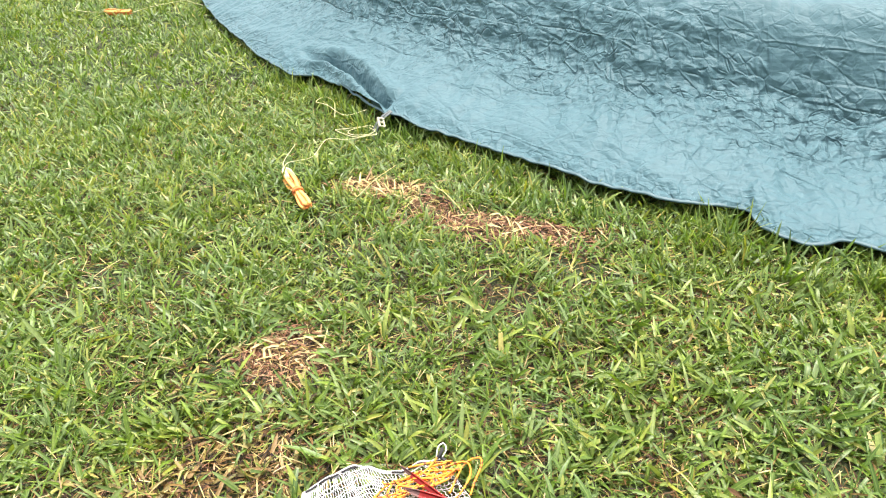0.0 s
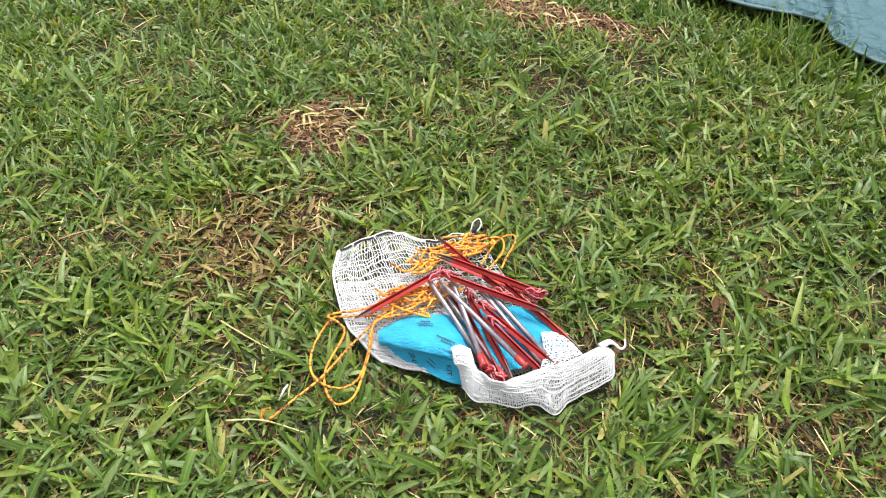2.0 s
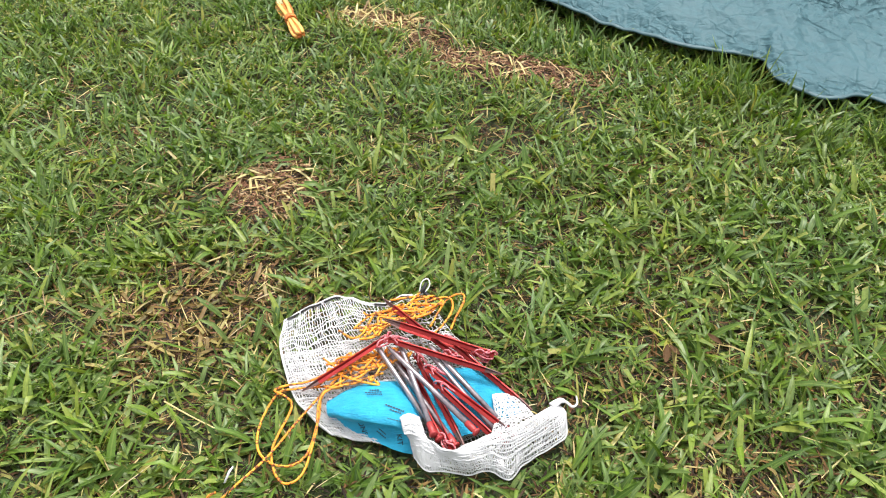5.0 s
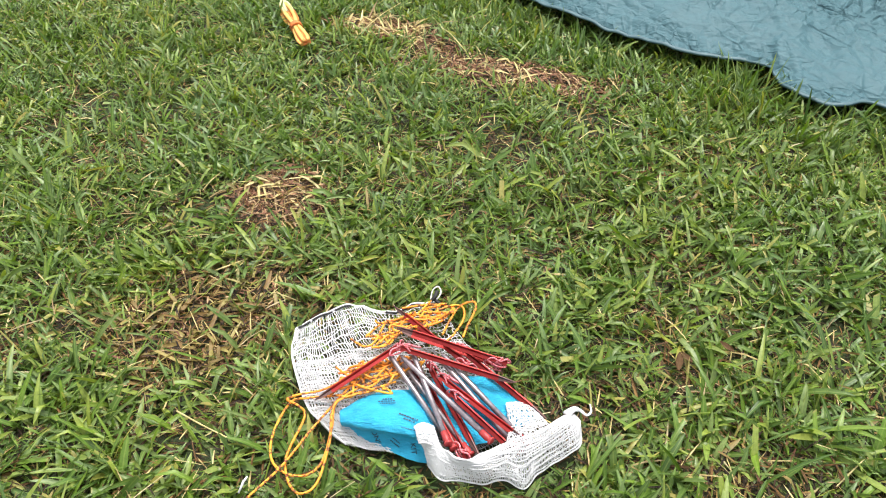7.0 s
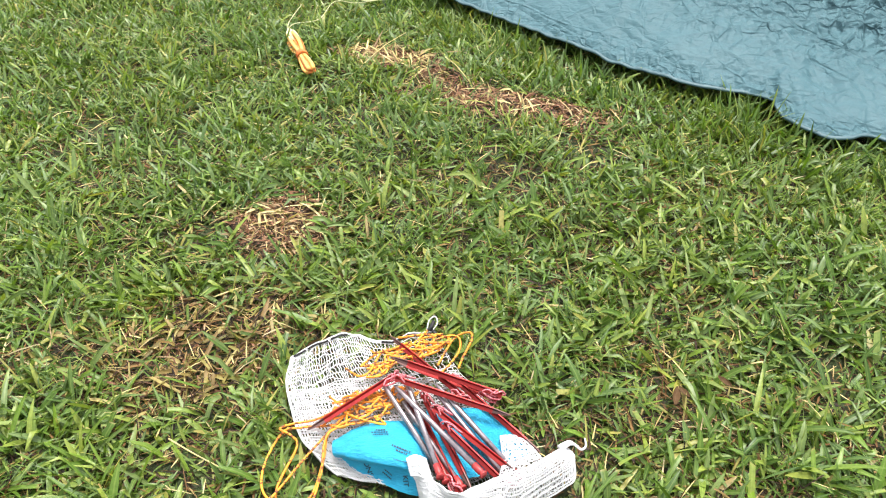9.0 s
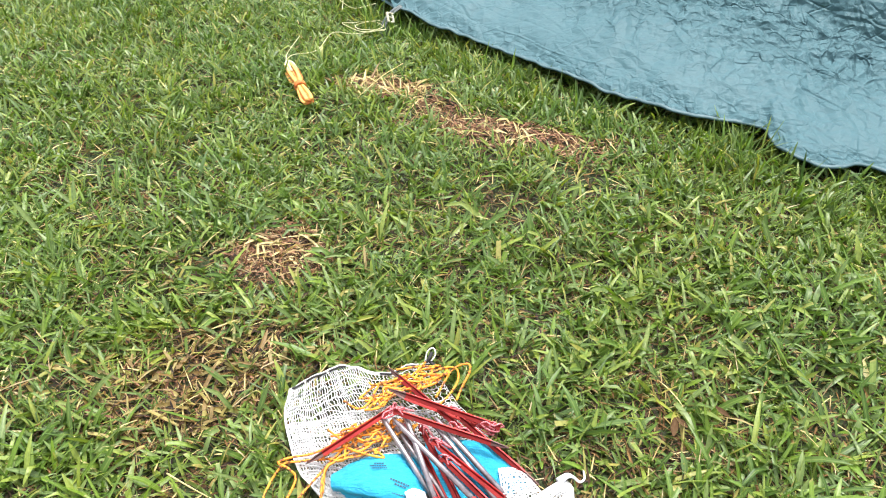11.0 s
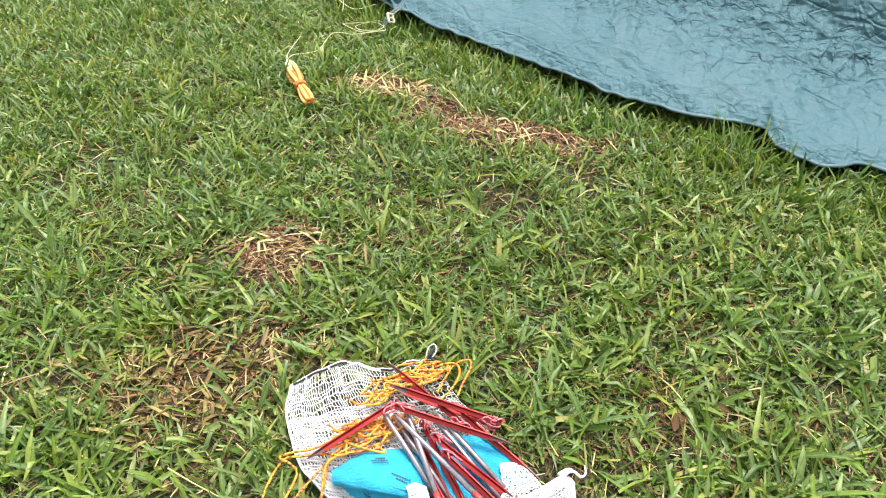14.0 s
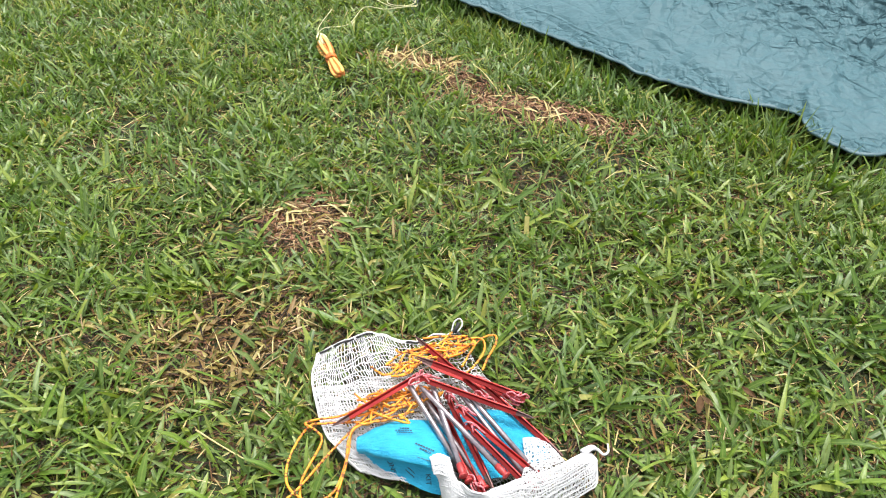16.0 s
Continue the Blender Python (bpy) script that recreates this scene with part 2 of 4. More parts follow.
def spline(points, n, closed=False):
    """n points on a smooth curve through the given ones."""
    p = np.array(points, float)
    k = len(p)
    t = np.linspace(0, k if closed else k - 1, n, endpoint=not closed)
    i = np.minimum(t.astype(int), (k if closed else k - 1) - 1)
    f = (t - i)[:, None]
    def g(j):
        return p[j % k] if closed else np.where((j < 0)[:, None], 2 * p[0] - p[1], np.where((j >= k)[:, None], 2 * p[-1] - p[-2], p[np.clip(j, 0, k - 1)]))
    a0, a1, a2, a3 = g(i - 1), g(i), g(i + 1), g(i + 2)
    return 0.5 * (2 * a1 + (a2 - a0) * f + (2 * a0 - 5 * a1 + 4 * a2 - a3) * f ** 2 + (3 * a1 - a0 - 3 * a2 + a3) * f ** 3)


def tube_data(path, r, sides=6, flat=1.0, start=0):
    """Vertices and faces of a cord along a path; flat below 1 squashes it in height."""
    p = np.array(path, float)
    n = len(p)
    d = np.gradient(p, axis=0)
    d /= np.linalg.norm(d, axis=1)[:, None] + 1e-9
    up = np.where(np.abs(d[:, 2:3]) > 0.95, np.array([[1.0, 0, 0]]), np.array([[0, 0, 1.0]]))
    s = np.cross(d, up)
    s /= np.linalg.norm(s, axis=1)[:, None] + 1e-9
    u = np.cross(s, d)
    rr = np.broadcast_to(np.asarray(r, float), (n,))[:, None]
    v = []
    for k in range(sides):
        w = 2 * math.pi * k / sides
        v.append(p + s * rr * math.cos(w) + u * rr * flat * math.sin(w))
    v = np.stack(v, 1).reshape(-1, 3)
    f = []
    for i in range(n - 1):
        for k in range(sides):
            q = (k + 1) % sides
            f.append((start + i * sides + k, start + i * sides + q, start + (i + 1) * sides + q, start + (i + 1) * sides + k))
    f.append(tuple(start + k for k in range(sides))[::-1])
    f.append(tuple(start + (n - 1) * sides + k for k in range(sides)))
    return v, f


def cord(name, paths, r, m, parent=None, sides=6, flat=1.0, label=""):
    vs, fs, c = [], [], 0
    for p in paths:
        v, f = tube_data(p, r, sides, flat, c)
        vs.append(v)
        fs += f
        c += len(v)
    return mesh_object(name, np.concatenate(vs), fs, m, parent, True, label)


def grid_faces(nu, nv, closed=False):
    f = []
    for i in range(nu if closed else nu - 1):
        j0, j1 = i * nv, ((i + 1) % nu) * nv
        for k in range(nv - 1):
            f.append((j0 + k, j1 + k, j1 + k + 1, j0 + k + 1))
    return f


def value_noise(x, y, seed, scale):
    """Smooth noise from -1 to 1 over a plane, the same for the same seed."""
    r = np.random.RandomState(seed)
    tab = r.uniform(-1, 1, (64, 64))
    x, y = np.asarray(x) * scale, np.asarray(y) * scale
    i, j = np.floor(x).astype(int), np.floor(y).astype(int)
    fx, fy = x - i, y - j
    fx, fy = fx * fx * (3 - 2 * fx), fy * fy * (3 - 2 * fy)
    a00, a10, a01, a11 = tab[i % 64, j % 64], tab[(i + 1) % 64, j % 64], tab[i % 64, (j + 1) % 64], tab[(i + 1) % 64, (j + 1) % 64]
    return (a00 * (1 - fx) + a10 * fx) * (1 - fy) + (a01 * (1 - fx) + a11 * fx) * fy


# ---- the lawn ----
def lawn_height(x, y):
    near = np.exp(-((np.asarray(x) ** 2 + (np.asarray(y) - 1.5) ** 2) / 60.0))
    return (0.008 * value_noise(x, y, 3, 2.3) + 0.004 * value_noise(x, y, 4, 7.0)) * near - 0.006


axis = np.concatenate([-np.geomspace(2000, 6.4, 26), np.linspace(-6, 6, 181), np.geomspace(6.4, 2000, 26)])
GX, GY = np.meshgrid(axis, axis + 2.0, indexing="ij")
ground = mesh_object("ground", np.stack([GX, GY, lawn_height(GX, GY)], -1).reshape(-1, 3), grid_faces(len(axis), len(axis)), SOIL)
tagged(ground, "brown soil under a green lawn, bare in patches", "ground", kind="structure")

BAG_OUTLINE = spline([(-0.186, 0.965), (-0.12, 1.005), (0.04, 1.02), (0.13, 0.87), (0.25, 0.79), (0.25, 0.72), (0.16, 0.668), (0.05, 0.67),
                      (0.02, 0.70), (-0.09, 0.735), (-0.155, 0.80), (-0.19, 0.90)], 72, True)


def inside(x, y, poly):
    hit = np.zeros(np.shape(x), bool)
    for (x0, y0), (x1, y1) in zip(poly, np.roll(poly, -1, 0)):
        hit ^= ((y0 > y) != (y1 > y)) & (x < (x1 - x0) * (y - y0) / (y1 - y0 + 1e-12) + x0)
    return hit


# dead and thin patches: centre, half-lengths, turn in degrees, how bare
PATCHES = [(-0.29, 1.36, 0.115, 0.10, 10, 1.0), (0.20, 1.90, 0.25, 0.095, -18, 1.0), (-0.15, 2.17, 0.14, 0.085, -15, 1.0), (0.02, 2.05, 0.09, 0.07, -30, 0.9),
           (-0.36, 1.00, 0.20, 0.13, 8, 0.80), (-0.72, 0.95, 0.07, 0.05, 0, 0.6), (0.24, 0.80, 0.06, 0.045, 20, 0.8), (0.43, 0.88, 0.06, 0.035, 0, 0.7), (0.55, 0.68, 0.14, 0.07, -10, 0.55),
           (-0.27, 0.62, 0.09, 0.05, 0, 0.45), (0.03, 1.56, 0.04, 0.03, 0, 0.4), (0.38, 1.33, 0.04, 0.025, 0, 0.35), (0.10, 1.20, 0.04, 0.025, 0, 0.3),
           (-0.62, 1.35, 0.08, 0.04, 0, 0.2), (-0.75, 2.6, 0.10, 0.06, 0, 0.25), (-1.0, 3.2, 0.15, 0.08, 0, 0.2), (0.55, 1.16, 0.05, 0.025, 0, 0.3), (0.75, 1.15, 0.07, 0.03, 0, 0.3)]


def bareness(x, y):
    wob = 1 + 0.35 * value_noise(x, y, 8, 14.0)
    b = np.zeros(np.shape(x))
    for cx, cy, ra, rb, turn, s in PATCHES:
        c, sn = math.cos(radians(turn)), math.sin(radians(turn))
        u, v = ((x - cx) * c + (y - cy) * sn) / ra, (-(x - cx) * sn + (y - cy) * c) / rb
        d = np.sqrt(u * u + v * v) * wob
        b = np.maximum(b, s * np.clip((1.25 - d) / 0.5, 0, 1))
    return b


def blades(name, count, region, length, width, lean, seed, m, keep, across=3, segs=4, lift=0.0, bend=(0.0, 0.9), cut=0.0, tuft=1):
    """Many single blades over a stretch of the lawn, as one mesh: some pointed, some mown off blunt, some kinked."""
    r = np.random.RandomState(seed)
    x0, x1, y0, y1 = region
    cx, cy = r.uniform(x0, x1, count // tuft), r.uniform(y0, y1, count // tuft)
    ok = r.uniform(0, 1, len(cx)) < keep(cx, cy)
    x, y = np.repeat(cx[ok], tuft), np.repeat(cy[ok], tuft)
    n = len(x)
    az = np.repeat(r.uniform(0, 2 * math.pi, n // tuft), tuft) + 0.9 * value_noise(x, y, seed + 1, 9.0)
    if tuft > 1:
        # the blades of a tuft fan out one way
        x, y, az = x + r.normal(0, 0.007, n), y + r.normal(0, 0.007, n), az + r.normal(0, 0.85, n)
    under = inside(x, y, BAG_OUTLINE)
    L = r.uniform(length[0], length[1], n) * (0.75 + 0.5 * r.uniform(0, 1, n) ** 2) * (1 + 0.25 * value_noise(x, y, seed + 2, 4.0))
    W = r.uniform(width[0], width[1], n)
    e = np.radians(r.uniform(lean[0], lean[1], n))
    k = r.uniform(bend[0], bend[1], n)
    e, k, L = np.where(under, 0.05, e), np.where(under, 0.1, k), np.where(under, L * 0.5, L)
    tip_in = inside(x + 0.8 * L * np.cos(az), y + 0.8 * L * np.sin(az), BAG_OUTLINE) & ~under & (y < 0.9)
    L = np.where(tip_in, L * 0.5, L)
    kink = np.where((r.uniform(0, 1, n) < 0.14) & (e > 0.5), r.uniform(0.5, 1.3, n), 0.0)
    side0 = np.stack([-np.sin(az), np.cos(az), np.zeros(n)], -1)
    roll = r.normal(0, 0.5, n)
    p = np.stack([x, y, lawn_height(x, y) + lift * r.uniform(0, 1, n)], -1)
    ts = {4: [0, 0.3, 0.62, 0.88, 1.0], 3: [0, 0.4, 0.82, 1.0], 2: [0, 0.6, 1.0]}[segs]
    pointed = np.interp(ts, [0, 0.15, 0.45, 0.65, 0.88, 1.0], [0.55, 0.9, 1.0, 0.95, 0.52, 0.05])
    mown = np.interp(ts, [0, 0.2, 0.5, 1.0], [0.6, 0.92, 1.0, 0.86])
    blunt = (r.uniform(0, 1, n) < cut) * 1.0
    L = L * (1 - 0.22 * blunt)
    slant = r.normal(0, 0.5, n) * blunt
    rows = []
    for i, t in enumerate(ts):
        el = np.maximum(e - k * t - kink * (t > 0.35), -0.6)
        way = np.stack([np.cos(el) * np.cos(az), np.cos(el) * np.sin(az), np.sin(el)], -1)
        nrm = np.cross(way, side0)
        s = side0 * np.cos(roll)[:, None] + nrm * np.sin(roll)[:, None]
        h = (0.5 * W * (pointed[i] + (mown[i] - pointed[i]) * blunt))[:, None]
        mid = np.cross(s, way)
        skew = way * h * slant[:, None] * (t == 1.0)
        if across == 3:
            rows += [p - s * h - skew, p + mid * h * 0.32, p + s * h + skew]
        else:
            rows += [p - s * h - skew, p + s * h + skew]
        if i < segs:
            p = p + way * (L * (ts[i + 1] - t))[:, None]
            p[:, 2] = np.maximum(p[:, 2], lawn_height(p[:, 0], p[:, 1]) + 0.003)
    v = np.stack(rows, 1)
    per = v.shape[1]
    one = []
    for i in range(segs):
        for c in range(across - 1):
            q = i * across + c
            one.append((q, q + 1, q + 1 + across, q + across))
    one = np.array(one)
    f = (one[None] + (np.arange(n) * per)[:, None, None]).reshape(-1, 4)
    me = bpy.data.meshes.new(name)
    me.vertices.add(n * per)
    me.vertices.foreach_set("co", v.reshape(-1))
    me.loops.add(f.size)
    me.loops.foreach_set("vertex_index", f.reshape(-1).astype(np.int32))
    me.polygons.add(len(f))
    me.polygons.foreach_set("loop_start", np.arange(0, f.size, 4, dtype=np.int32))
    me.polygons.foreach_set("use_smooth", np.ones(len(f), bool))
    me.materials.append(m)
    me.update(calc_edges=True)
    rib = [0.0, 1.0, 0.0] if across == 3 else [0.0, 0.0]
    me.attributes.new("rib", "FLOAT", "POINT").data.foreach_set("value", np.tile(np.array(rib * (segs + 1), np.float32), n))
    up = np.repeat(np.array(ts), across)[None] * (0.92 + 0.08 * blunt[:, None])
    me.attributes.new("up_blade", "FLOAT", "POINT").data.foreach_set("value", up.astype(np.float32).reshape(-1))
    return new(name, me)


def lush(x, y):
    """How thickly the lawn grows: tufts with small worn gaps between them."""
    tuft = 0.86 + 0.55 * value_noise(x, y, 21, 13.0) + 0.25 * value_noise(x, y, 22, 3.0) + 0.40 * value_noise(x, y, 23, 27.0)
    return np.clip(tuft, 0.10, 1) * (1 - 0.97 * bareness(x, y)) * np.where(inside(x, y, BAG_OUTLINE), 0.25, 1.0)


def wedge(x, y):
    return (np.abs(x) < 0.42 + 0.56 * y) * 1.0


def by_hem(x, y):
    """A strip of unmown grass in front of the tent's hem."""
    edge = np.interp(x, [-0.6, -0.42, -0.15, 0.27, 0.58, 0.73, 0.84, 0.87, 0.9, 1.0, 1.1, 1.4], [3.35, 3.14, 2.68, 2.28, 2.0, 1.92, 1.86, 1.76, 1.69, 1.64, 1.61, 1.36])
    return np.clip(1.3 - np.abs(edge - 0.12 - y) / 0.10, 0, 1) * np.clip(0.6 + value_noise(x, y, 24, 9.0), 0, 1)


NEAR, MID, FAR = (-2.0, 2.0, 0.25, 1.6), (-2.4, 2.4, 1.6, 3.2), (-6.0, 3.0, 3.2, 8.5)
lawn_keep = lambda x, y: lush(x, y) * wedge(x, y)
LAWN = [
    blades("grass", 48000, NEAR, (0.032, 0.074), (0.0042, 0.0092), (4, 62), 31, GREEN, lawn_keep, cut=0.22, tuft=3),
    blades("grass", 62000, NEAR, (0.026, 0.066), (0.0014, 0.0040), (4, 72), 32, GREEN, lawn_keep, 2, cut=0.3, tuft=2),
    blades("grass", 13000, NEAR, (0.050, 0.094), (0.0065, 0.0120), (6, 60), 33, GREEN, lambda x, y: lush(x, y) ** 2 * wedge(x, y), cut=0.25, tuft=3),
    blades("grass", 92000, MID, (0.036, 0.080), (0.0034, 0.0080), (8, 68), 34, GREEN, lawn_keep, 2, cut=0.2, tuft=3),
    blades("grass", 72000, MID, (0.028, 0.066), (0.0014, 0.0036), (8, 76), 35, GREEN, lawn_keep, 2, 3, cut=0.3, tuft=2),
    blades("grass", 26000, (-0.7, 1.4, 1.4, 3.3), (0.055, 0.105), (0.0024, 0.0065), (55, 86), 39, GREEN, lambda x, y: by_hem(x, y) * (1 - bareness(x, y)), 2, 4, tuft=3),
    blades("grass", 200000, FAR, (0.035, 0.080), (0.0045, 0.010), (12, 75), 36, GREEN, lawn_keep, 2, 3, cut=0.3),
]
LAWN.append(blades("grass", 100000, (-3.2, 3.2, -1.6, 4.6), (0.04, 0.085), (0.008, 0.014), (12, 70), 38, GREEN, lambda x, y: (1 - wedge(x, y) * (y > 0.25)) * np.clip(lush(x, y), 0.5, 1), 2, 2))
LAWN.append(blades("grass", 150000, (-6.0, 6.0, -3.0, 9.0), (0.05, 0.10), (0.009, 0.016), (15, 75), 37, GREEN, lambda x, y: (1 - wedge(x, y) * (y > 0.25)) * np.clip(lush(x, y), 0.5, 1), 2, 2))
for ob in LAWN:
    tagged(ob, "broad-bladed green lawn grass, cut short and matted", "grass", kind="stuff")

DRY = [
    blades("dry_grass", 20000, NEAR, (0.025, 0.07), (0.0012, 0.0030), (-2, 25), 41, STRAW,
           lambda x, y: (0.20 + 0.30 * bareness(x, y)) * wedge(x, y), 2, 3, 0.014),
    blades("dry_grass", 22000, MID, (0.025, 0.07), (0.0015, 0.0034), (-2, 30), 42, STRAW,
           lambda x, y: (0.16 + 0.3 * bareness(x, y)) * wedge(x, y), 2, 3, 0.016),
    blades("dry_grass", 6500, NEAR, (0.025, 0.060), (0.003, 0.0080), (2, 45), 43, FADED, lambda x, y: np.clip(0.18 + 0.45 * bareness(x, y), 0, 0.6) * wedge(x, y), 3, 4, 0.006, cut=0.5),
    blades("dry_grass", 8000, MID, (0.025, 0.058), (0.003, 0.0070), (4, 45), 44, FADED, lambda x, y: np.clip(0.16 + 0.2 * bareness(x, y), 0, 0.4) * wedge(x, y), 2, 3, 0.006, cut=0.5),
    blades("dry_grass", 900, (-0.66, -0.12, 0.80, 1.18), (0.025, 0.06), (0.003, 0.0085), (-2, 26), 45, OLIVE, lambda x, y: np.clip(1.1 * bareness(x, y), 0, 1), 3, 4, 0.012, cut=0.4),
]
for ob in DRY:
    tagged(ob, "pale dry grass blades lying among the lawn", "dry grass", kind="stuff")
# thatch pieces under the blades, gap shade included in their colour
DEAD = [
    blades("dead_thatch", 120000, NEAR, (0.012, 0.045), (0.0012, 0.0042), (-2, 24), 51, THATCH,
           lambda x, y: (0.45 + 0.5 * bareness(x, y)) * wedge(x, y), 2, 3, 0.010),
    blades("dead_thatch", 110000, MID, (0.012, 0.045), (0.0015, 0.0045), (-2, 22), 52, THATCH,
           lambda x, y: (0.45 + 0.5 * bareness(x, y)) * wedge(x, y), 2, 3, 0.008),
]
for ob in DEAD:
    tagged(ob, "reddish-brown dead grass thatch over the soil, darkened for shade between blades", "thatch", kind="stuff")
CHIPS = blades("dead_chips", 60000, (-0.6, 0.7, 0.55, 2.4), (0.010, 0.032), (0.0015, 0.0048), (-2, 26), 53, CHIP,
               lambda x, y: np.clip(1.6 * bareness(x, y) - 0.62, 0, 1) * np.where(y < 1.2, 0.25, 1.0), 2, 3, 0.012)
tagged(CHIPS, "dry pinkish-brown shreds of dead grass on bare patches", "dead grass", kind="stuff")


def straw_ring(name, cx, cy, ra, rb, turn, count, seed):
    """Pale flattened straw over one dead patch."""
    def keep(x, y):
        c, s = math.cos(radians(turn)), math.sin(radians(turn))
        u, v = ((x - cx) * c + (y - cy) * s) / ra, (-(x - cx) * s + (y - cy) * c) / rb
        return (u * u + v * v < 1) * 1.0
    m = max(ra, rb)
    ob = blades(name, count, (cx - m, cx + m, cy - m, cy + m), (0.03, 0.075), (0.0032, 0.0068), (0, 32), seed, STRAW, keep, 3, 4, 0.012, (0.0, 0.9))
    return tagged(ob, "flattened pale straw on a dead patch of lawn", "straw", kind="stuff")


straw_ring("straw_patch", -0.29, 1.365, 0.095, 0.08, 10, 90, 61)
straw_ring("straw_patch", -0.15, 2.18, 0.11, 0.06, -15, 230, 62)
straw_ring("straw_patch", 0.20, 1.90, 0.22, 0.06, -18, 80, 63)
straw_ring("straw_patch", -0.19, 2.16, 0.06, 0.045, 0, 100, 64)
straw_ring("straw_patch", -0.07, 2.13, 0.055, 0.04, 0, 90, 65)
straw_ring("straw_patch", 0.27, 1.86, 0.045, 0.03, 0, 40, 66)
straw_ring("straw_patch", -0.14, 2.14, 0.10, 0.05, -10, 60, 67)

for pts in ([(-0.346, 0.773, 0.035), (-0.30, 0.75, 0.03), (-0.245, 0.725, 0.025)], [(-0.29, 0.60, 0.03), (-0.24, 0.605, 0.03), (-0.18, 0.597, 0.02)],
            [(-0.21, 2.06, 0.02), (-0.15, 2.15, 0.045), (-0.09, 2.24, 0.05)], [(0.10, 1.99, 0.02), (0.06, 2.06, 0.035), (0.03, 2.10, 0.04)]):
    stem = cord("dry_stem", [spline(pts, 12)], np.linspace(0.0014, 0.0008, 12), STRAW, sides=5)
    tagged(stem, "long pale dry grass stem lying on the lawn", "stem", "dry stems")

# ---- the tent ----
HEM = [(1.912, 1.157, 0.044), (1.459, 1.368, 0.044), (1.197, 1.56, 0.044), (1.107, 1.668, 0.044), (1.054, 1.708, 0.046), (0.994, 1.69, 0.044), (0.941, 1.711, 0.044),
       (0.895, 1.75, 0.047), (0.868, 1.818, 0.055), (0.858, 1.868, 0.058), (0.726, 1.916, 0.055), (0.587, 1.994, 0.054), (0.274, 2.283, 0.052), (-0.106, 2.632, 0.062), (-0.164, 2.704, 0.064),
       (-0.44, 3.141, 0.064), (-0.572, 3.221, 0.052), (-0.899, 3.772, 0.052), (-1.327, 4.69, 0.052), (-1.774, 5.976, 0.048)]
dense = spline(HEM, 4000)
run = np.concatenate([[0], np.cumsum(np.linalg.norm(np.diff(dense[:, :2], axis=0), axis=1))])
FRONT = np.stack([np.interp(np.linspace(0, run[-1], 800), run, dense[:, c]) for c in range(3)], 1)
run = np.concatenate([[0], np.cumsum(np.linalg.norm(np.diff(FRONT[:, :2], axis=0), axis=1))])
FRONT[:, 2] += 0.006 * value_noise(run, run * 0, 66, 7.0) + 0.004 * value_noise(run, run * 0, 67, 23.0)
FRONT[:, 1] += 0.010 * value_noise(run, run * 0, 68, 9.0) + 0.003 * value_noise(run, run * 0, 69, 30.0)
BACK = spline([(-1.75, 5.9, 0.042), (-1.2, 7.6, 0.05), (1.6, 8.4, 0.05), (4.6, 7.2, 0.05), (5.2, 4.4, 0.05), (4.2, 2.0, 0.05), (2.9, 1.0, 0.05), (1.9, 1.12, 0.05)], 90)[1:-1]
hem = np.concatenate([FRONT, BACK])
middle = np.array([1.9, 4.9])
ROWS = 220
go = np.concatenate([np.linspace(0, 0.34, 180), np.linspace(0.34, 1.0, ROWS - 179)[1:]])
inward = middle - hem[:, :2]
reach = np.linalg.norm(inward, axis=1)
inward /= reach[:, None]
along = np.concatenate([[0], np.cumsum(np.linalg.norm(np.diff(hem[:, :2], axis=0), axis=1))])
D = reach[:, None] * go[None]
S = np.broadcast_to(along[:, None], D.shape)
step = 0.07 * value_noise(S, D * 0 + 1.3, 71, 0.9)
wave_at = along[np.argmin(np.hypot(hem[:, 0] - 0.858, hem[:, 1] - 1.868))]
step = step - 0.20 * np.clip((wave_at + 0.45 - S) / 0.6, 0, 1)
height = np.interp(D + step * np.clip(D / 0.3, 0, 1), [0, 0.05, 0.18, 0.34, 0.40, 0.46, 0.53, 1.0, 2.0, 3.2, 4.2], [0, 0.026, 0.085, 0.165, 0.26, 0.355, 0.42, 0.57, 0.90, 1.20, 1.30])
part_way = np.clip((go[None] - 0.26) / 0.40, 0, 1)
part_way = part_way * part_way * (3 - 2 * part_way)
height = height * (1 - part_way) + (0.42 + 0.95 * go[None] ** 0.8) * part_way
ker = np.hanning(13) / np.hanning(13).sum()
for c in range(len(hem)):
    pad = np.concatenate([2 * height[c, 0] - height[c, 6:0:-1], height[c], np.repeat(height[c, -1], 6)])
    height[c, :190] = np.convolve(pad, ker, "valid")[:190]
    height[c, 0] = 0
Z = hem[:, 2:3] + height
Z += 0.010 * value_noise(S, D, 72, 4.0) * np.clip(D / 0.25, 0, 1) + 0.006 * value_noise(S, D, 73, 11.0) * np.clip(D / 0.1, 0, 1)
rs = np.random.RandomState(74)
fold = np.zeros_like(Z)
seen = slice(70, 800)
sv, dv = S[seen, :190], D[seen, :190]
for i in range(1300):
    s0 = rs.uniform(along[70], along[799])
    d0 = abs(rs.normal(0.38, 0.14)) if rs.uniform() < 0.66 else rs.uniform(0.02, 0.9)
    w = rs.uniform(0, math.pi) if d0 > 0.26 else rs.normal(0, 0.4)
    ln, wd = rs.uniform(0.025, 0.10), rs.uniform(0.005, 0.008)
    u = (sv - s0) * math.cos(w) + (dv - d0) * math.sin(w)
    v = -(sv - s0) * math.sin(w) + (dv - d0) * math.cos(w) + 0.3 * u * u * rs.uniform(-1, 1)
    fold[seen, :190] += rs.uniform(0.003, 0.008) * rs.choice([-1, 1]) * np.exp(-np.abs(v) / wd) * np.exp(-(u / ln) ** 2)
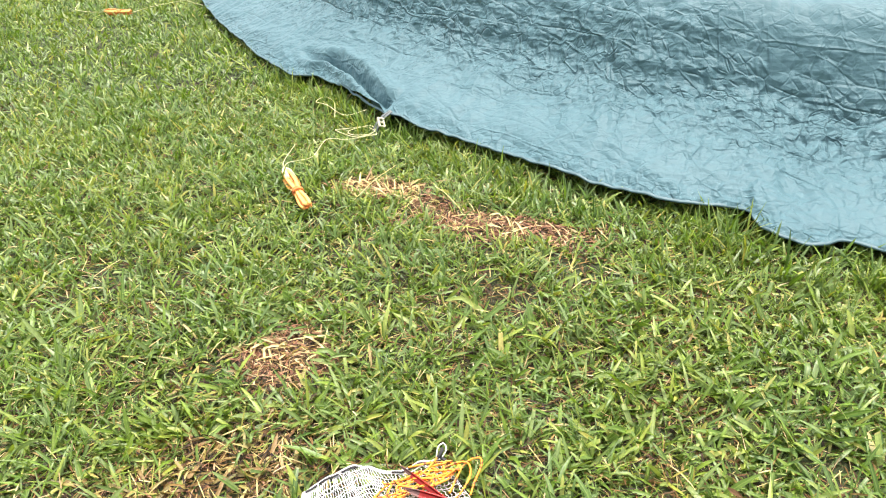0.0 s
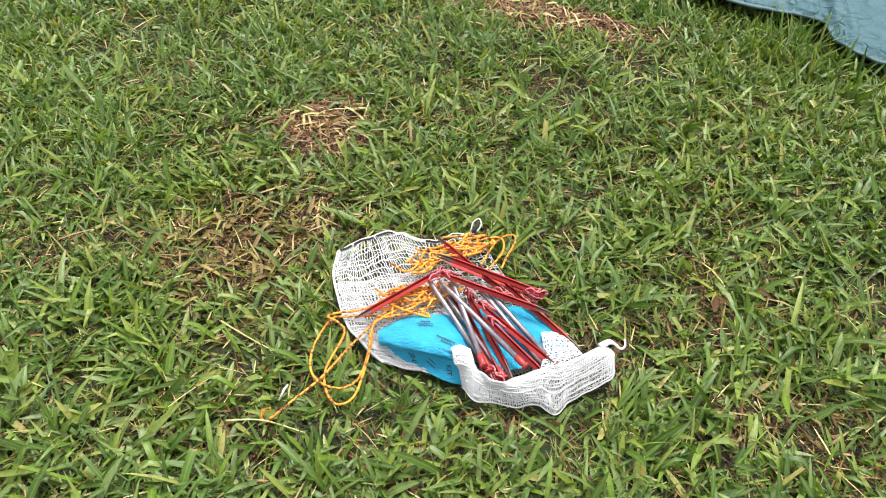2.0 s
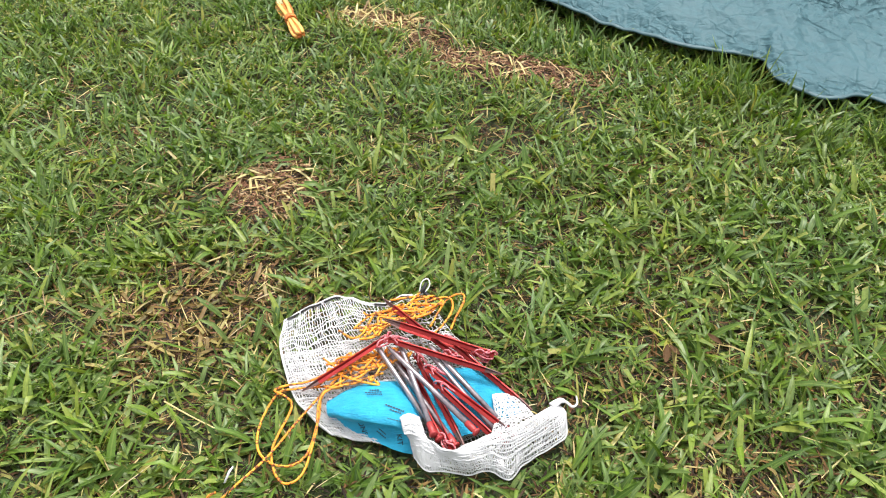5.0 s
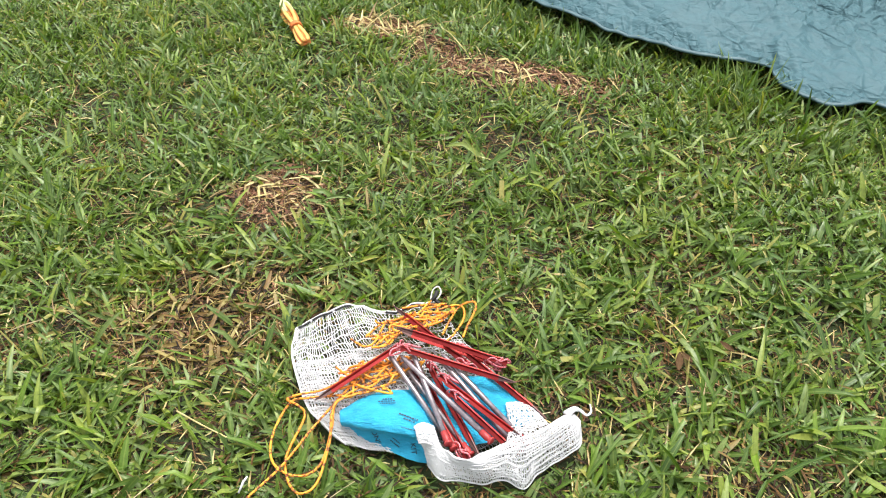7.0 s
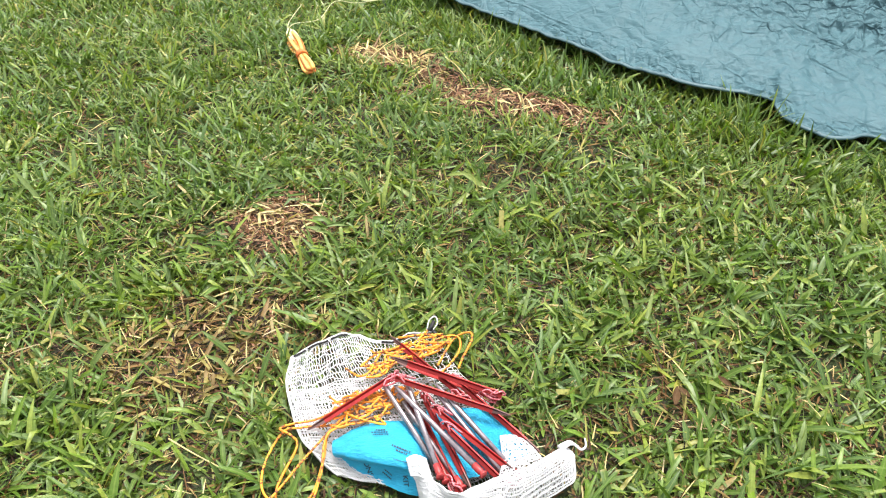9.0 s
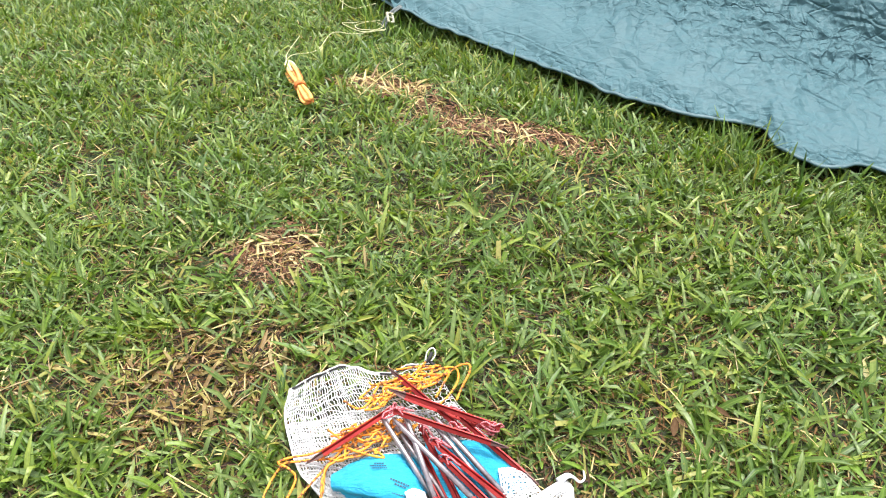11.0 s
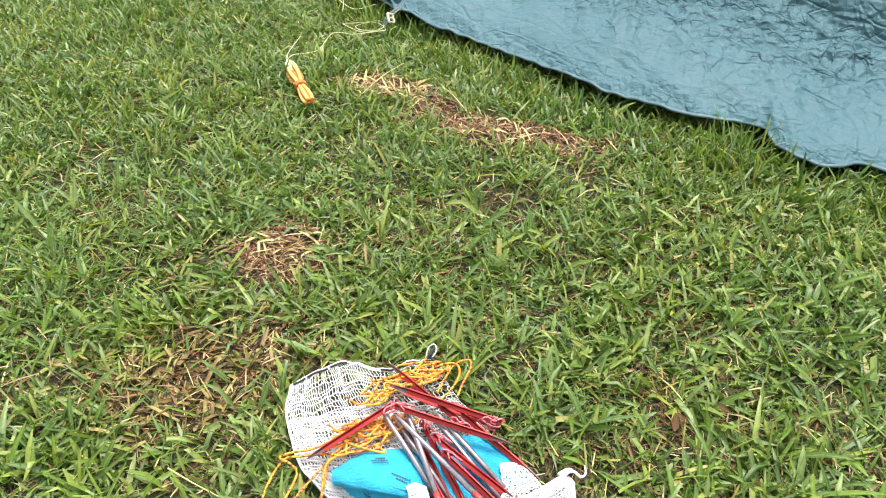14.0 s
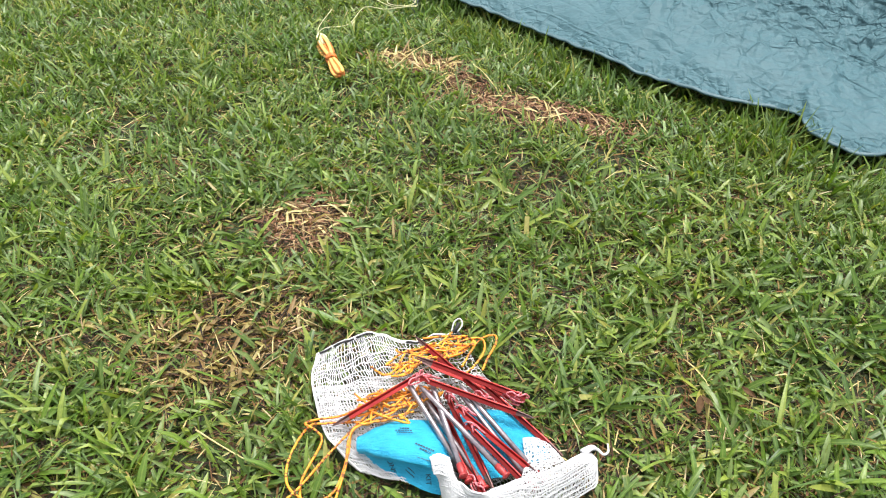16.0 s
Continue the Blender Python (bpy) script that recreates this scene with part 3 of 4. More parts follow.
# crumpling: sharp folds in many directions, strongest on the steep band
crumple = np.zeros_like(Z)
wx, wy = S + 0.012 * value_noise(S, D, 76, 6.0), D + 0.012 * value_noise(S, D, 77, 6.0)
for lam in (0.21, 0.15, 0.105, 0.075, 0.052):
    for k in range(3):
        w = rs.uniform(0, math.pi)
        ph = (wx * math.cos(w) + wy * math.sin(w)) / lam + rs.uniform()
        tri = np.abs(ph - np.floor(ph) - 0.5) * 2
        crumple += 0.030 * lam * tri * np.clip(0.5 + 1.1 * value_noise(S, D, rs.randint(9999), 5.0), 0, 1.3)
band = np.exp(-((D - 0.38) / 0.16) ** 2)
relief = (fold * 0.8 + crumple) * np.clip(D / 0.05, 0, 1) * (0.25 + 0.6 * band) * np.clip((3.0 - D) / 1.0, 0.2, 1)
slope = np.arctan(np.gradient(height, axis=1) / np.maximum(np.gradient(D, axis=1), 1e-4))
Z += relief * np.cos(slope)
push = -relief * np.sin(slope)
near_loop = np.argmin(np.hypot(hem[:, 0] + 0.155, hem[:, 1] - 2.685))
roll_at = S - along[near_loop]
# a tuck runs from the peg loop up along the hem
window = np.clip(roll_at / 0.03, 0, 1) * np.clip((0.85 - roll_at) / 0.3, 0, 1)
tuck = 0.022 + 0.10 * np.clip(roll_at, 0, 0.9)
Z += window * (0.024 * np.exp(-((D - tuck + 0.028) / 0.022) ** 2) - 0.055 * np.exp(-((D - tuck - 0.012) / 0.017) ** 2) + 0.022 * np.exp(-((D - tuck - 0.06) / 0.03) ** 2))
soft = np.stack([np.convolve(np.pad(hem[:, c], 45, mode="edge"), np.hanning(91) / np.hanning(91).sum(), "valid") for c in (0, 1)], 1)
blend = np.clip(D / 0.40, 0, 1) ** 0.7
X = hem[:, 0:1] * (1 - blend) + soft[:, 0:1] * blend + inward[:, 0:1] * (D + push)
Y = hem[:, 1:2] * (1 - blend) + soft[:, 1:2] * blend + inward[:, 1:2] * (D + push)
tent = thing("tent", "teal nylon tent fly sheet, crumpled, its hem loose over the grass", "tent", at=(1.9, 4.9, 0.0))
off = np.array([1.9, 4.9, 0.0])
fly = mesh_object("fly_sheet", np.stack([X, Y, Z], -1).reshape(-1, 3) - off, grid_faces(len(hem), ROWS, True), FABRIC, tent)
bunched = 0.24 + 1.0 * band + 0.4 * np.exp(-(D / 0.07) ** 2) + 0.22 * value_noise(S, D, 78, 3.0)
fly.data.attributes.new("bunched", "FLOAT", "POINT").data.foreach_set("value", np.clip(bunched, 0.12, 1.3).astype(np.float32).reshape(-1))
# the hem: a doubled strip folded under the edge
strip = []
for dd, dz in ((0.005, 0.0034), (0.003, 0.0026), (0.0, 0.0014), (-0.0015, 0.0), (-0.0015, -0.003), (0.0, -0.0045), (0.014, -0.004)):
    strip.append(np.concatenate([hem[:, :2] + inward * dd, hem[:, 2:3] + dz], 1))
strip = np.stack(strip, 1)
strip[..., 2] += 0.0015 * value_noise(np.broadcast_to(along[:, None], strip.shape[:2]), strip[..., 0] * 0, 79, 34.0)
mesh_object("hem", strip.reshape(-1, 3) - off, grid_faces(len(hem), 7, True), HEMTAPE, tent, True, "paler stitched hem tape")
LP = np.array([-0.156, 2.62, 0.060]) - off
cord("peg_loop", [spline(LP + np.array(q), 14) for q in ([(0.03, 0.03, 0.02), (0.0, 0.0, 0.008), (-0.025, -0.03, -0.02), (-0.035, -0.06, -0.06)],
                                                       [(0.035, 0.02, 0.02), (0.01, -0.01, 0.008), (-0.015, -0.035, -0.02), (-0.03, -0.06, -0.06)])],
     0.006, WEB, tent, 6, 0.35, "grey webbing peg loop")
bm = bmesh.new()
for bx in (-0.014, 0.014):
    bmesh.ops.create_cube(bm, size=1, matrix=Matrix.Translation((bx, 0, 0)) @ Matrix.Diagonal((0.007, 0.010, 0.045, 1)))
for bz in (-0.02, 0.0, 0.02):
    bmesh.ops.create_cube(bm, size=1, matrix=Matrix.Translation((0, 0, bz)) @ Matrix.Diagonal((0.026, 0.008, 0.006, 1)))
bmesh.ops.bevel(bm, geom=bm.edges[:], offset=0.0015, segments=2, affect="EDGES")
me = bpy.data.meshes.new("buckle")
bm.to_mesh(me)
bm.free()
me.materials.append(BUCKLE)
buckle = new("buckle", me)
buckle.parent = tent
buckle.matrix_local = Matrix.Translation(Vector(LP) + Vector((0.0, -0.03, 0.0))) @ pose(0, 0, 0, -42, 22, 40) @ Matrix.Scale(0.78, 4)
buckle["label"] = "ivory plastic ladder buckle"


# ---- guy lines tied in bundles ----
def bundle(axis_pts, line_paths, label):
    """A hank of cord bound with an orange wrap, and its loose cream line."""
    top, end = np.array(axis_pts[0]), np.array(axis_pts[1])
    root = thing("guy_line_bundle", label, "guy line", "tied guy lines", tuple(end))
    way = end - top
    ln = np.linalg.norm(way)
    way /= ln
    sd = np.cross(way, [0, 0, 1.0])
    r = np.random.RandomState(int(abs(top[0]) * 1000))
    strands = []
    for i in range(19):
        a1, a2 = r.uniform(0, 2 * math.pi), r.uniform(0.35, 1.0)
        t0 = r.uniform(-0.02, 0.10)
        pts = []
        for t, rad in ((t0, 0.016), (0.16, 0.023), (0.34, 0.022), (0.48, 0.014), (0.57, 0.009), (0.70, 0.014), (0.90, 0.018), (1.0 - 0.3 * max(t0, 0), 0.014)):
            w = a1 + 0.5 * t
            o = sd * math.cos(w) * rad * a2 + np.array([0, 0, 1.0]) * (math.sin(w) * rad * a2 * 0.8 + 0.02)
            pts.append(top + way * ln * t + o - end)
        strands.append(spline(pts, 26))
    for i, q in enumerate(strands):
        cord("strand", [q], 0.0058, AMBER if i % 3 == 1 else TAPE, root, 6, 0.55)
    tips = []
    for i in range(9):
        a1 = r.uniform(-1.2, 1.2)
        tips.append(spline([top - end + way * ln * t + sd * a1 * rad + np.array([0, 0, 0.028 + 0.3 * rad]) for t, rad in ((0.24, 0.013), (0.10, 0.013), (0.0, 0.011), (-0.10, 0.003))], 14))
    cord("cord_end", tips, 0.0021, CREAM, root, label="cream cord ends tied together")
    ring = [[way * ln * 0.57 + top - end + np.array([0, 0, 0.02]) + way * 0.006 * (j - 1) + sd * 0.015 * math.cos(w) + np.array([0, 0, 0.014]) * math.sin(w)
             for w in np.linspace(0, 2 * math.pi, 17)] for j in range(3)]
    cord("wrap", ring, 0.003, TAPE, root)
    cord("line", [spline(np.array(p) - end, 16 * len(p)) for p in line_paths], 0.0013, CREAM, root, label="thin cream cord")
    return root


bundle([(-0.434, 2.245, 0.012), (-0.336, 2.005, 0.014)],
       [[(-0.449, 2.27, 0.04), (-0.43, 2.29, 0.05), (-0.37, 2.36, 0.036), (-0.335, 2.47, 0.05), (-0.27, 2.50, 0.036), (-0.20, 2.49, 0.05), (-0.17, 2.545, 0.036), (-0.21, 2.61, 0.036),
         (-0.29, 2.60, 0.036), (-0.31, 2.54, 0.055), (-0.24, 2.52, 0.036), (-0.18, 2.56, 0.038), (-0.20, 2.62, 0.038), (-0.27, 2.58, 0.036), (-0.25, 2.54, 0.036), (-0.17, 2.54, 0.036)],
        [(-0.22, 2.75, 0.05), (-0.30, 2.74, 0.036), (-0.37, 2.80, 0.055), (-0.42, 2.86, 0.05), (-0.40, 2.95, 0.036), (-0.36, 2.90, 0.036), (-0.34, 2.78, 0.05), (-0.33, 2.68, 0.05)],
        [(-0.449, 2.27, 0.04), (-0.455, 2.33, 0.04), (-0.425, 2.39, 0.07)]],
       "guy line hank tied with orange wrap on the grass")
bundle([(-1.87, 4.60, 0.01), (-1.71, 4.56, 0.012)],
       [[(-1.87, 4.60, 0.03), (-1.94, 4.58, 0.036), (-2.02, 4.62, 0.036), (-2.08, 4.68, 0.036), (-2.12, 4.85, 0.036)],
        [(-1.71, 4.56, 0.03), (-1.62, 4.68, 0.036), (-1.48, 4.80, 0.036), (-1.38, 4.72, 0.036), (-1.32, 4.66, 0.036)]],
       "guy line hank tied with orange wrap near the tent hem")

# ---- the peg bag ----
bag = thing("peg_bag", "white mesh peg bag with blue printed panel, opened on grass", "bag", at=(0.0, 0.82, 0.0))
BO = np.array([0.0, 0.82, 0.0])


class Patch:
    """A sheet spanned by four edges, with waves in height."""
    def __init__(self, top, bottom, left, right, swell, seed, wave=0.006):
        self.e = [spline(q, 200) for q in (top, bottom, left, right)]
        self.swell, self.seed, self.wave = swell, seed, wave

    def at(self, u, v):
        u, v = np.asarray(u, float), np.asarray(v, float)
        g = lambda k, t: self.e[k][np.clip((t * 199).round().astype(int), 0, 199)]
        T, B, L, R = g(0, u), g(1, u), g(2, v), g(3, v)
        U, V = u[..., None], v[..., None]
        c = self.e
        p = (1 - V) * T + V * B + (1 - U) * L + U * R - ((1 - U) * (1 - V) * c[0][0] + U * (1 - V) * c[0][-1] + (1 - U) * V * c[1][0] + U * V * c[1][-1])
        b = (4 * u * (1 - u) * 4 * v * (1 - v)) ** 0.6
        p[..., 2] += self.swell * b + self.wave * value_noise(p[..., 0], p[..., 1], self.seed, 28.0) + 0.5 * self.wave * value_noise(p[..., 0], p[..., 1], self.seed + 1, 70.0)
        return p


def netting(name, patch, rows, cols, r_row, r_col, seed, label="", open_top=1.0, span=(0.0, 1.0), drop=0.0):
    """Knitted net: stout wavering rows, thin cross threads between them."""
    r = np.random.RandomState(seed)
    paths, rad = [], []
    u = np.linspace(0, 1, 70)
    vs = np.linspace(0, 1, rows) ** open_top + r.normal(0, 0.30 / rows, rows)
    vs[0], vs[-1] = 0, 1
    a0, a1 = span
    for v0 in vs:
        vv = np.clip(v0 + 0.8 / rows * value_noise(u * 3, u * 0 + v0 * 9, seed, 3.0) + 0.12 / rows * np.sin(u * cols * 1.5), 0, 1)
        p = patch.at(u, a0 + (a1 - a0) * vv)
        p[:, 2] += r.uniform(0, 0.001) - drop
        p[:, 0] += 0.0006 * value_noise(u * 40, u * 0 + v0 * 50, seed + 3, 1.0)
        p[:, 1] += 0.0010 * value_noise(u * 40, u * 0 + v0 * 50, seed + 4, 1.0)
        paths.append(p)
        rad.append(r_row * r.uniform(0.75, 1.3))
    v = np.linspace(0, 1, rows * 2 + 1)
    for u0 in np.linspace(0, 1, cols):
        uu = np.clip(u0 + 0.16 / cols * np.where(np.arange(len(v)) % 2 == 0, 1, -1) + 0.9 / cols * value_noise(v * 4, v * 0 + u0 * 7, seed + 1, 3.0), 0, 1)
        q = patch.at(uu, a0 + (a1 - a0) * v)
        q[:, 2] -= drop
        paths.append(q)
        rad.append(r_col * r.uniform(0.7, 1.4))
    V, F, c = [], [], 0
    for p, k in zip(paths, rad):
        a, b = tube_data(p - BO, k, 4, 0.6, c)
        V.append(a)
        F += b
        c += len(a)
    return mesh_object(name, np.concatenate(V), F, NET, bag, True, label)


back_net = Patch([(-0.195, 0.947, 0.03), (-0.175, 0.964, 0.03), (-0.141, 0.990, 0.032), (-0.109, 1.003, 0.034), (-0.050, 0.990, 0.03), (0.034, 1.018, 0.03)],
                 [(-0.090, 0.738, 0.006), (0.00, 0.72, 0.004), (0.10, 0.72, 0.006), (0.20, 0.76, 0.020)],
                 [(-0.195, 0.947, 0.03), (-0.194, 0.897, 0.028), (-0.175, 0.840, 0.026), (-0.147, 0.783, 0.022), (-0.090, 0.738, 0.006)],
                 [(0.034, 1.018, 0.03), (0.08, 0.94, 0.026), (0.145, 0.845, 0.026), (0.20, 0.76, 0.020)], 0.006, 81, 0.005)
netting("netting", back_net, 33, 58, 0.00095, 0.00064, 82, "", 0.90)
netting("inner_netting", back_net, 30, 56, 0.0010, 0.0008, 87, "", 1.0, (0.34, 0.97), 0.004)
pocket = Patch([(0.016, 0.722, 0.056), (0.033, 0.717, 0.058), (0.047, 0.703, 0.05), (0.081, 0.680, 0.046), (0.107, 0.695, 0.05), (0.155, 0.717, 0.054), (0.198, 0.734, 0.054), (0.230, 0.763, 0.046), (0.250, 0.776, 0.042)],
               [(0.034, 0.694, 0.014), (0.048, 0.674, 0.012), (0.073, 0.672, 0.014), (0.107, 0.668, 0.012), (0.140, 0.671, 0.014), (0.167, 0.668, 0.012), (0.200, 0.699, 0.014), (0.252, 0.729, 0.016), (0.256, 0.762, 0.022)],
               [(0.016, 0.722, 0.056), (0.026, 0.712, 0.044), (0.034, 0.694, 0.014)],
               [(0.250, 0.776, 0.042), (0.256, 0.772, 0.035), (0.256, 0.762, 0.022)], 0.010, 83, 0.010)
netting("pocket_netting", pocket, 23, 104, 0.0007, 0.00085, 84, "white netting gathered over the peg ends")
netting("inner_netting", pocket, 8, 64, 0.0008, 0.0009, 88, "", 1.0, (0.03, 0.93), 0.006)
right_net = Patch([(0.148, 0.790, 0.040), (0.166, 0.796, 0.040), (0.184, 0.795, 0.038)], [(0.145, 0.715, 0.046), (0.18, 0.730, 0.046), (0.212, 0.748, 0.044)],
                  [(0.148, 0.790, 0.040), (0.150, 0.755, 0.042), (0.145, 0.715, 0.046)], [(0.184, 0.795, 0.038), (0.198, 0.770, 0.040), (0.212, 0.748, 0.044)], 0.005, 85, 0.004)
netting("side_netting", right_net, 22, 20, 0.0009, 0.0008, 86)
ear = Patch([(0.012, 0.734, 0.058), (0.024, 0.738, 0.060), (0.040, 0.732, 0.060)], [(0.020, 0.708, 0.054), (0.034, 0.706, 0.056), (0.052, 0.700, 0.054)],
            [(0.012, 0.734, 0.058), (0.016, 0.720, 0.058), (0.020, 0.708, 0.054)], [(0.040, 0.732, 0.060), (0.044, 0.720, 0.060), (0.052, 0.700, 0.054)], 0.003, 89, 0.004)
netting("folded_netting", ear, 12, 16, 0.0010, 0.0009, 90)
# rolled hems and drawstring
edge = back_net.at(np.linspace(0, 1, 60), np.zeros(60))
cord("mouth_hem", [edge - BO + [0, 0, 0.001]], 0.0020, NET, bag, 6, 0.7)
dash = [back_net.at(np.linspace(a0, a1, 10), np.full(10, 0.022)) - BO + [0, 0, 0.003] for a0, a1 in ((0.05, 0.21), (0.23, 0.40), (0.43, 0.60), (0.80, 1.0))]
for piece in dash:
    cord("drawstring", [piece], 0.0023, BLACK, bag, 6, 0.7, "black drawstring threaded through the hem")
lft = back_net.at(np.zeros(50), np.linspace(0, 1, 50))
cord("side_seam", [lft - BO + [0, 0, 0.001]], 0.0014, NET, bag, 6, 0.7)
cord("pocket_seam", [pocket.at(np.linspace(0, 1, 80), np.zeros(80)) - BO, pocket.at(np.linspace(0, 1, 80), np.ones(80)) - BO], 0.0015, NET, bag, 6, 0.7)
cord("tie_tail", [spline(np.array([(0.235, 0.768, 0.045), (0.248, 0.778, 0.045), (0.258, 0.780, 0.040), (0.268, 0.776, 0.034), (0.276, 0.784, 0.032), (0.276, 0.796, 0.034)]) - BO, 40)],
     np.concatenate([np.linspace(0.0065, 0.0035, 14), np.linspace(0.0026, 0.0012, 26)]), NET, bag, 8, 0.8, "knotted white cord end")
cord("toggle_loop", [spline(np.array([(0.028, 1.012, 0.034), (0.032, 1.030, 0.045), (0.042, 1.036, 0.048), (0.046, 1.024, 0.044), (0.036, 1.010, 0.036)]) - BO, 30)], 0.0012, NET, bag)
cord("toggle", [spline(np.array([(0.030, 1.012, 0.037), (0.036, 1.016, 0.043), (0.040, 1.026, 0.047)]) - BO, 10),
                spline(np.array([(0.034, 1.016, 0.038), (0.046, 1.006, 0.034), (0.052, 0.998, 0.03)]) - BO, 10)], 0.0036, BLACK, bag, 6, 0.8, "black drawstring end")


def fold_sheet(name, profile, nu, seed, m, wave=0.0016):
    """A film swept through edge curves given from its far to its near side."""
    lines = [spline(q, nu) for q in profile]
    stack = np.stack([spline(np.array([l[i] for l in lines]), 44) for i in range(nu)], 0)
    stack[..., 2] += wave * value_noise(stack[..., 0], stack[..., 1], seed, 60.0) + 0.5 * wave * value_noise(stack[..., 0] * 0.5, stack[..., 1], seed + 1, 170.0)
    return stack, mesh_object(name, stack.reshape(-1, 3) - BO, grid_faces(nu, 44), m, bag)


lobe, panel = fold_sheet("blue_panel", [
    [(-0.102, 0.780, 0.031), (-0.062, 0.806, 0.036), (-0.005, 0.815, 0.040), (0.045, 0.800, 0.036)],
    [(-0.101, 0.772, 0.036), (-0.058, 0.782, 0.047), (0.000, 0.782, 0.050), (0.048, 0.770, 0.042)],
    [(-0.100, 0.764, 0.037), (-0.054, 0.752, 0.050), (0.002, 0.742, 0.054), (0.040, 0.735, 0.044)],
    [(-0.099, 0.758, 0.033), (-0.053, 0.740, 0.043), (0.004, 0.726, 0.047), (0.036, 0.722, 0.040)],
    [(-0.097, 0.757, 0.027), (-0.056, 0.746, 0.031), (0.004, 0.734, 0.034), (0.034, 0.728, 0.034)],
    [(-0.099, 0.765, 0.021), (-0.066, 0.752, 0.020), (0.000, 0.728, 0.020), (0.034, 0.714, 0.020)],
    [(-0.098, 0.763, 0.014), (-0.068, 0.747, 0.010), (0.000, 0.714, 0.008), (0.034, 0.703, 0.010)]], 70, 91, BLUE)
panel["label"] = "bright blue printed film panel, folded over itself"
flat_film = Patch([(0.035, 0.845, 0.034), (0.085, 0.850, 0.034), (0.145, 0.842, 0.034)], [(0.060, 0.715, 0.034), (0.12, 0.725, 0.034), (0.19, 0.765, 0.034)],
                  [(0.035, 0.845, 0.034), (0.045, 0.78, 0.034), (0.060, 0.715, 0.034)], [(0.145, 0.842, 0.034), (0.172, 0.805, 0.034), (0.19, 0.765, 0.034)], 0.004, 92, 0.003)
uu, vv = np.meshgrid(np.linspace(0, 1, 50), np.linspace(0, 1, 50), indexing="ij")
mesh_object("blue_panel", flat_film.at(uu, vv).reshape(-1, 3) - BO, grid_faces(50, 50), BLUE, bag)


def on_lobe(i, k, lift=0.0012):
    p = lobe[i, k]
    du, dv = lobe[min(i + 2, 69), k] - lobe[max(i - 2, 0), k], lobe[i, min(k + 2, 43)] - lobe[i, max(k - 2, 0)]
    n = np.cross(dv, du)
    n /= np.linalg.norm(n)
    n = n if n[2] > 0 else -n
    x = du / np.linalg.norm(du)
    y = np.cross(n, x)
    return Matrix([[x[0], y[0], n[0], p[0] + n[0] * lift - BO[0]], [x[1], y[1], n[1], p[1] + n[1] * lift - BO[1]], [x[2], y[2], n[2], p[2] + n[2] * lift - BO[2]], [0, 0, 0, 1]])


def ink_bars(widths, rows, pitch, size, m):
    """Lines of print too small to read, as short bars."""
    bm = bmesh.new()
    r = random.Random(5)
    for j, (w0, w1) in enumerate(widths):
        x = w0
        while x < w1:
            w = r.uniform(0.6, 1.5) * size
            bmesh.ops.create_cube(bm, size=1, matrix=Matrix.Translation((x + w / 2, -j * pitch, 0)) @ Matrix.Diagonal((w, size * 1.1, 0.0004, 1)))
            x += w + size * 0.55
    me = bpy.data.meshes.new("print")
    bm.to_mesh(me)
    bm.free()
    me.materials.append(m)
    return me


def printed(mesh, m):
    ob = new("print", mesh)
    ob.parent = panel
    ob.matrix_local = m
    return ob


printed(ink_bars([(-0.006, 0.006), (-0.012, 0.010), (-0.009, 0.014)], 3, 0.0055, 0.0021, INK), on_lobe(34, 6))
printed(ink_bars([(-0.013, 0.016), (-0.004, 0.012)], 2, 0.0055, 0.0022, INK), on_lobe(46, 12) @ pose(0, 0, 0, 0, 0, -10))
printed(ink_bars([(-0.018, 0.016)], 1, 0.005, 0.0011, INK), on_lobe(50, 17) @ pose(0, 0, 0, 0, 0, 6))
printed(ink_bars([(-0.008, 0.008), (-0.005, 0.010)], 2, 0.005, 0.0016, INK), on_lobe(40, 37) @ pose(0, 0, 0, 0, 0, 160))


def lettering(text, size, m):
    cu = bpy.data.curves.new("lettering", "FONT")
    cu.body, cu.size, cu.extrude, cu.align_x, cu.align_y = text, size, 0.0003, "CENTER", "CENTER"
    tmp = new("lettering", cu)
    me = bpy.data.meshes.new_from_object(tmp.evaluated_get(bpy.context.evaluated_depsgraph_get()))
    bpy.data.objects.remove(tmp)
    me.materials.clear()
    me.materials.append(INK)
    ob = new("lettering", me)
    ob.parent = panel
    ob.matrix_local = m


lettering("ONS", 0.012, on_lobe(31, 37) @ pose(0, 0, 0, 0, 0, -52))
lettering("KIT", 0.011, on_lobe(52, 36) @ pose(0, 0, 0, 0, 0, -62))

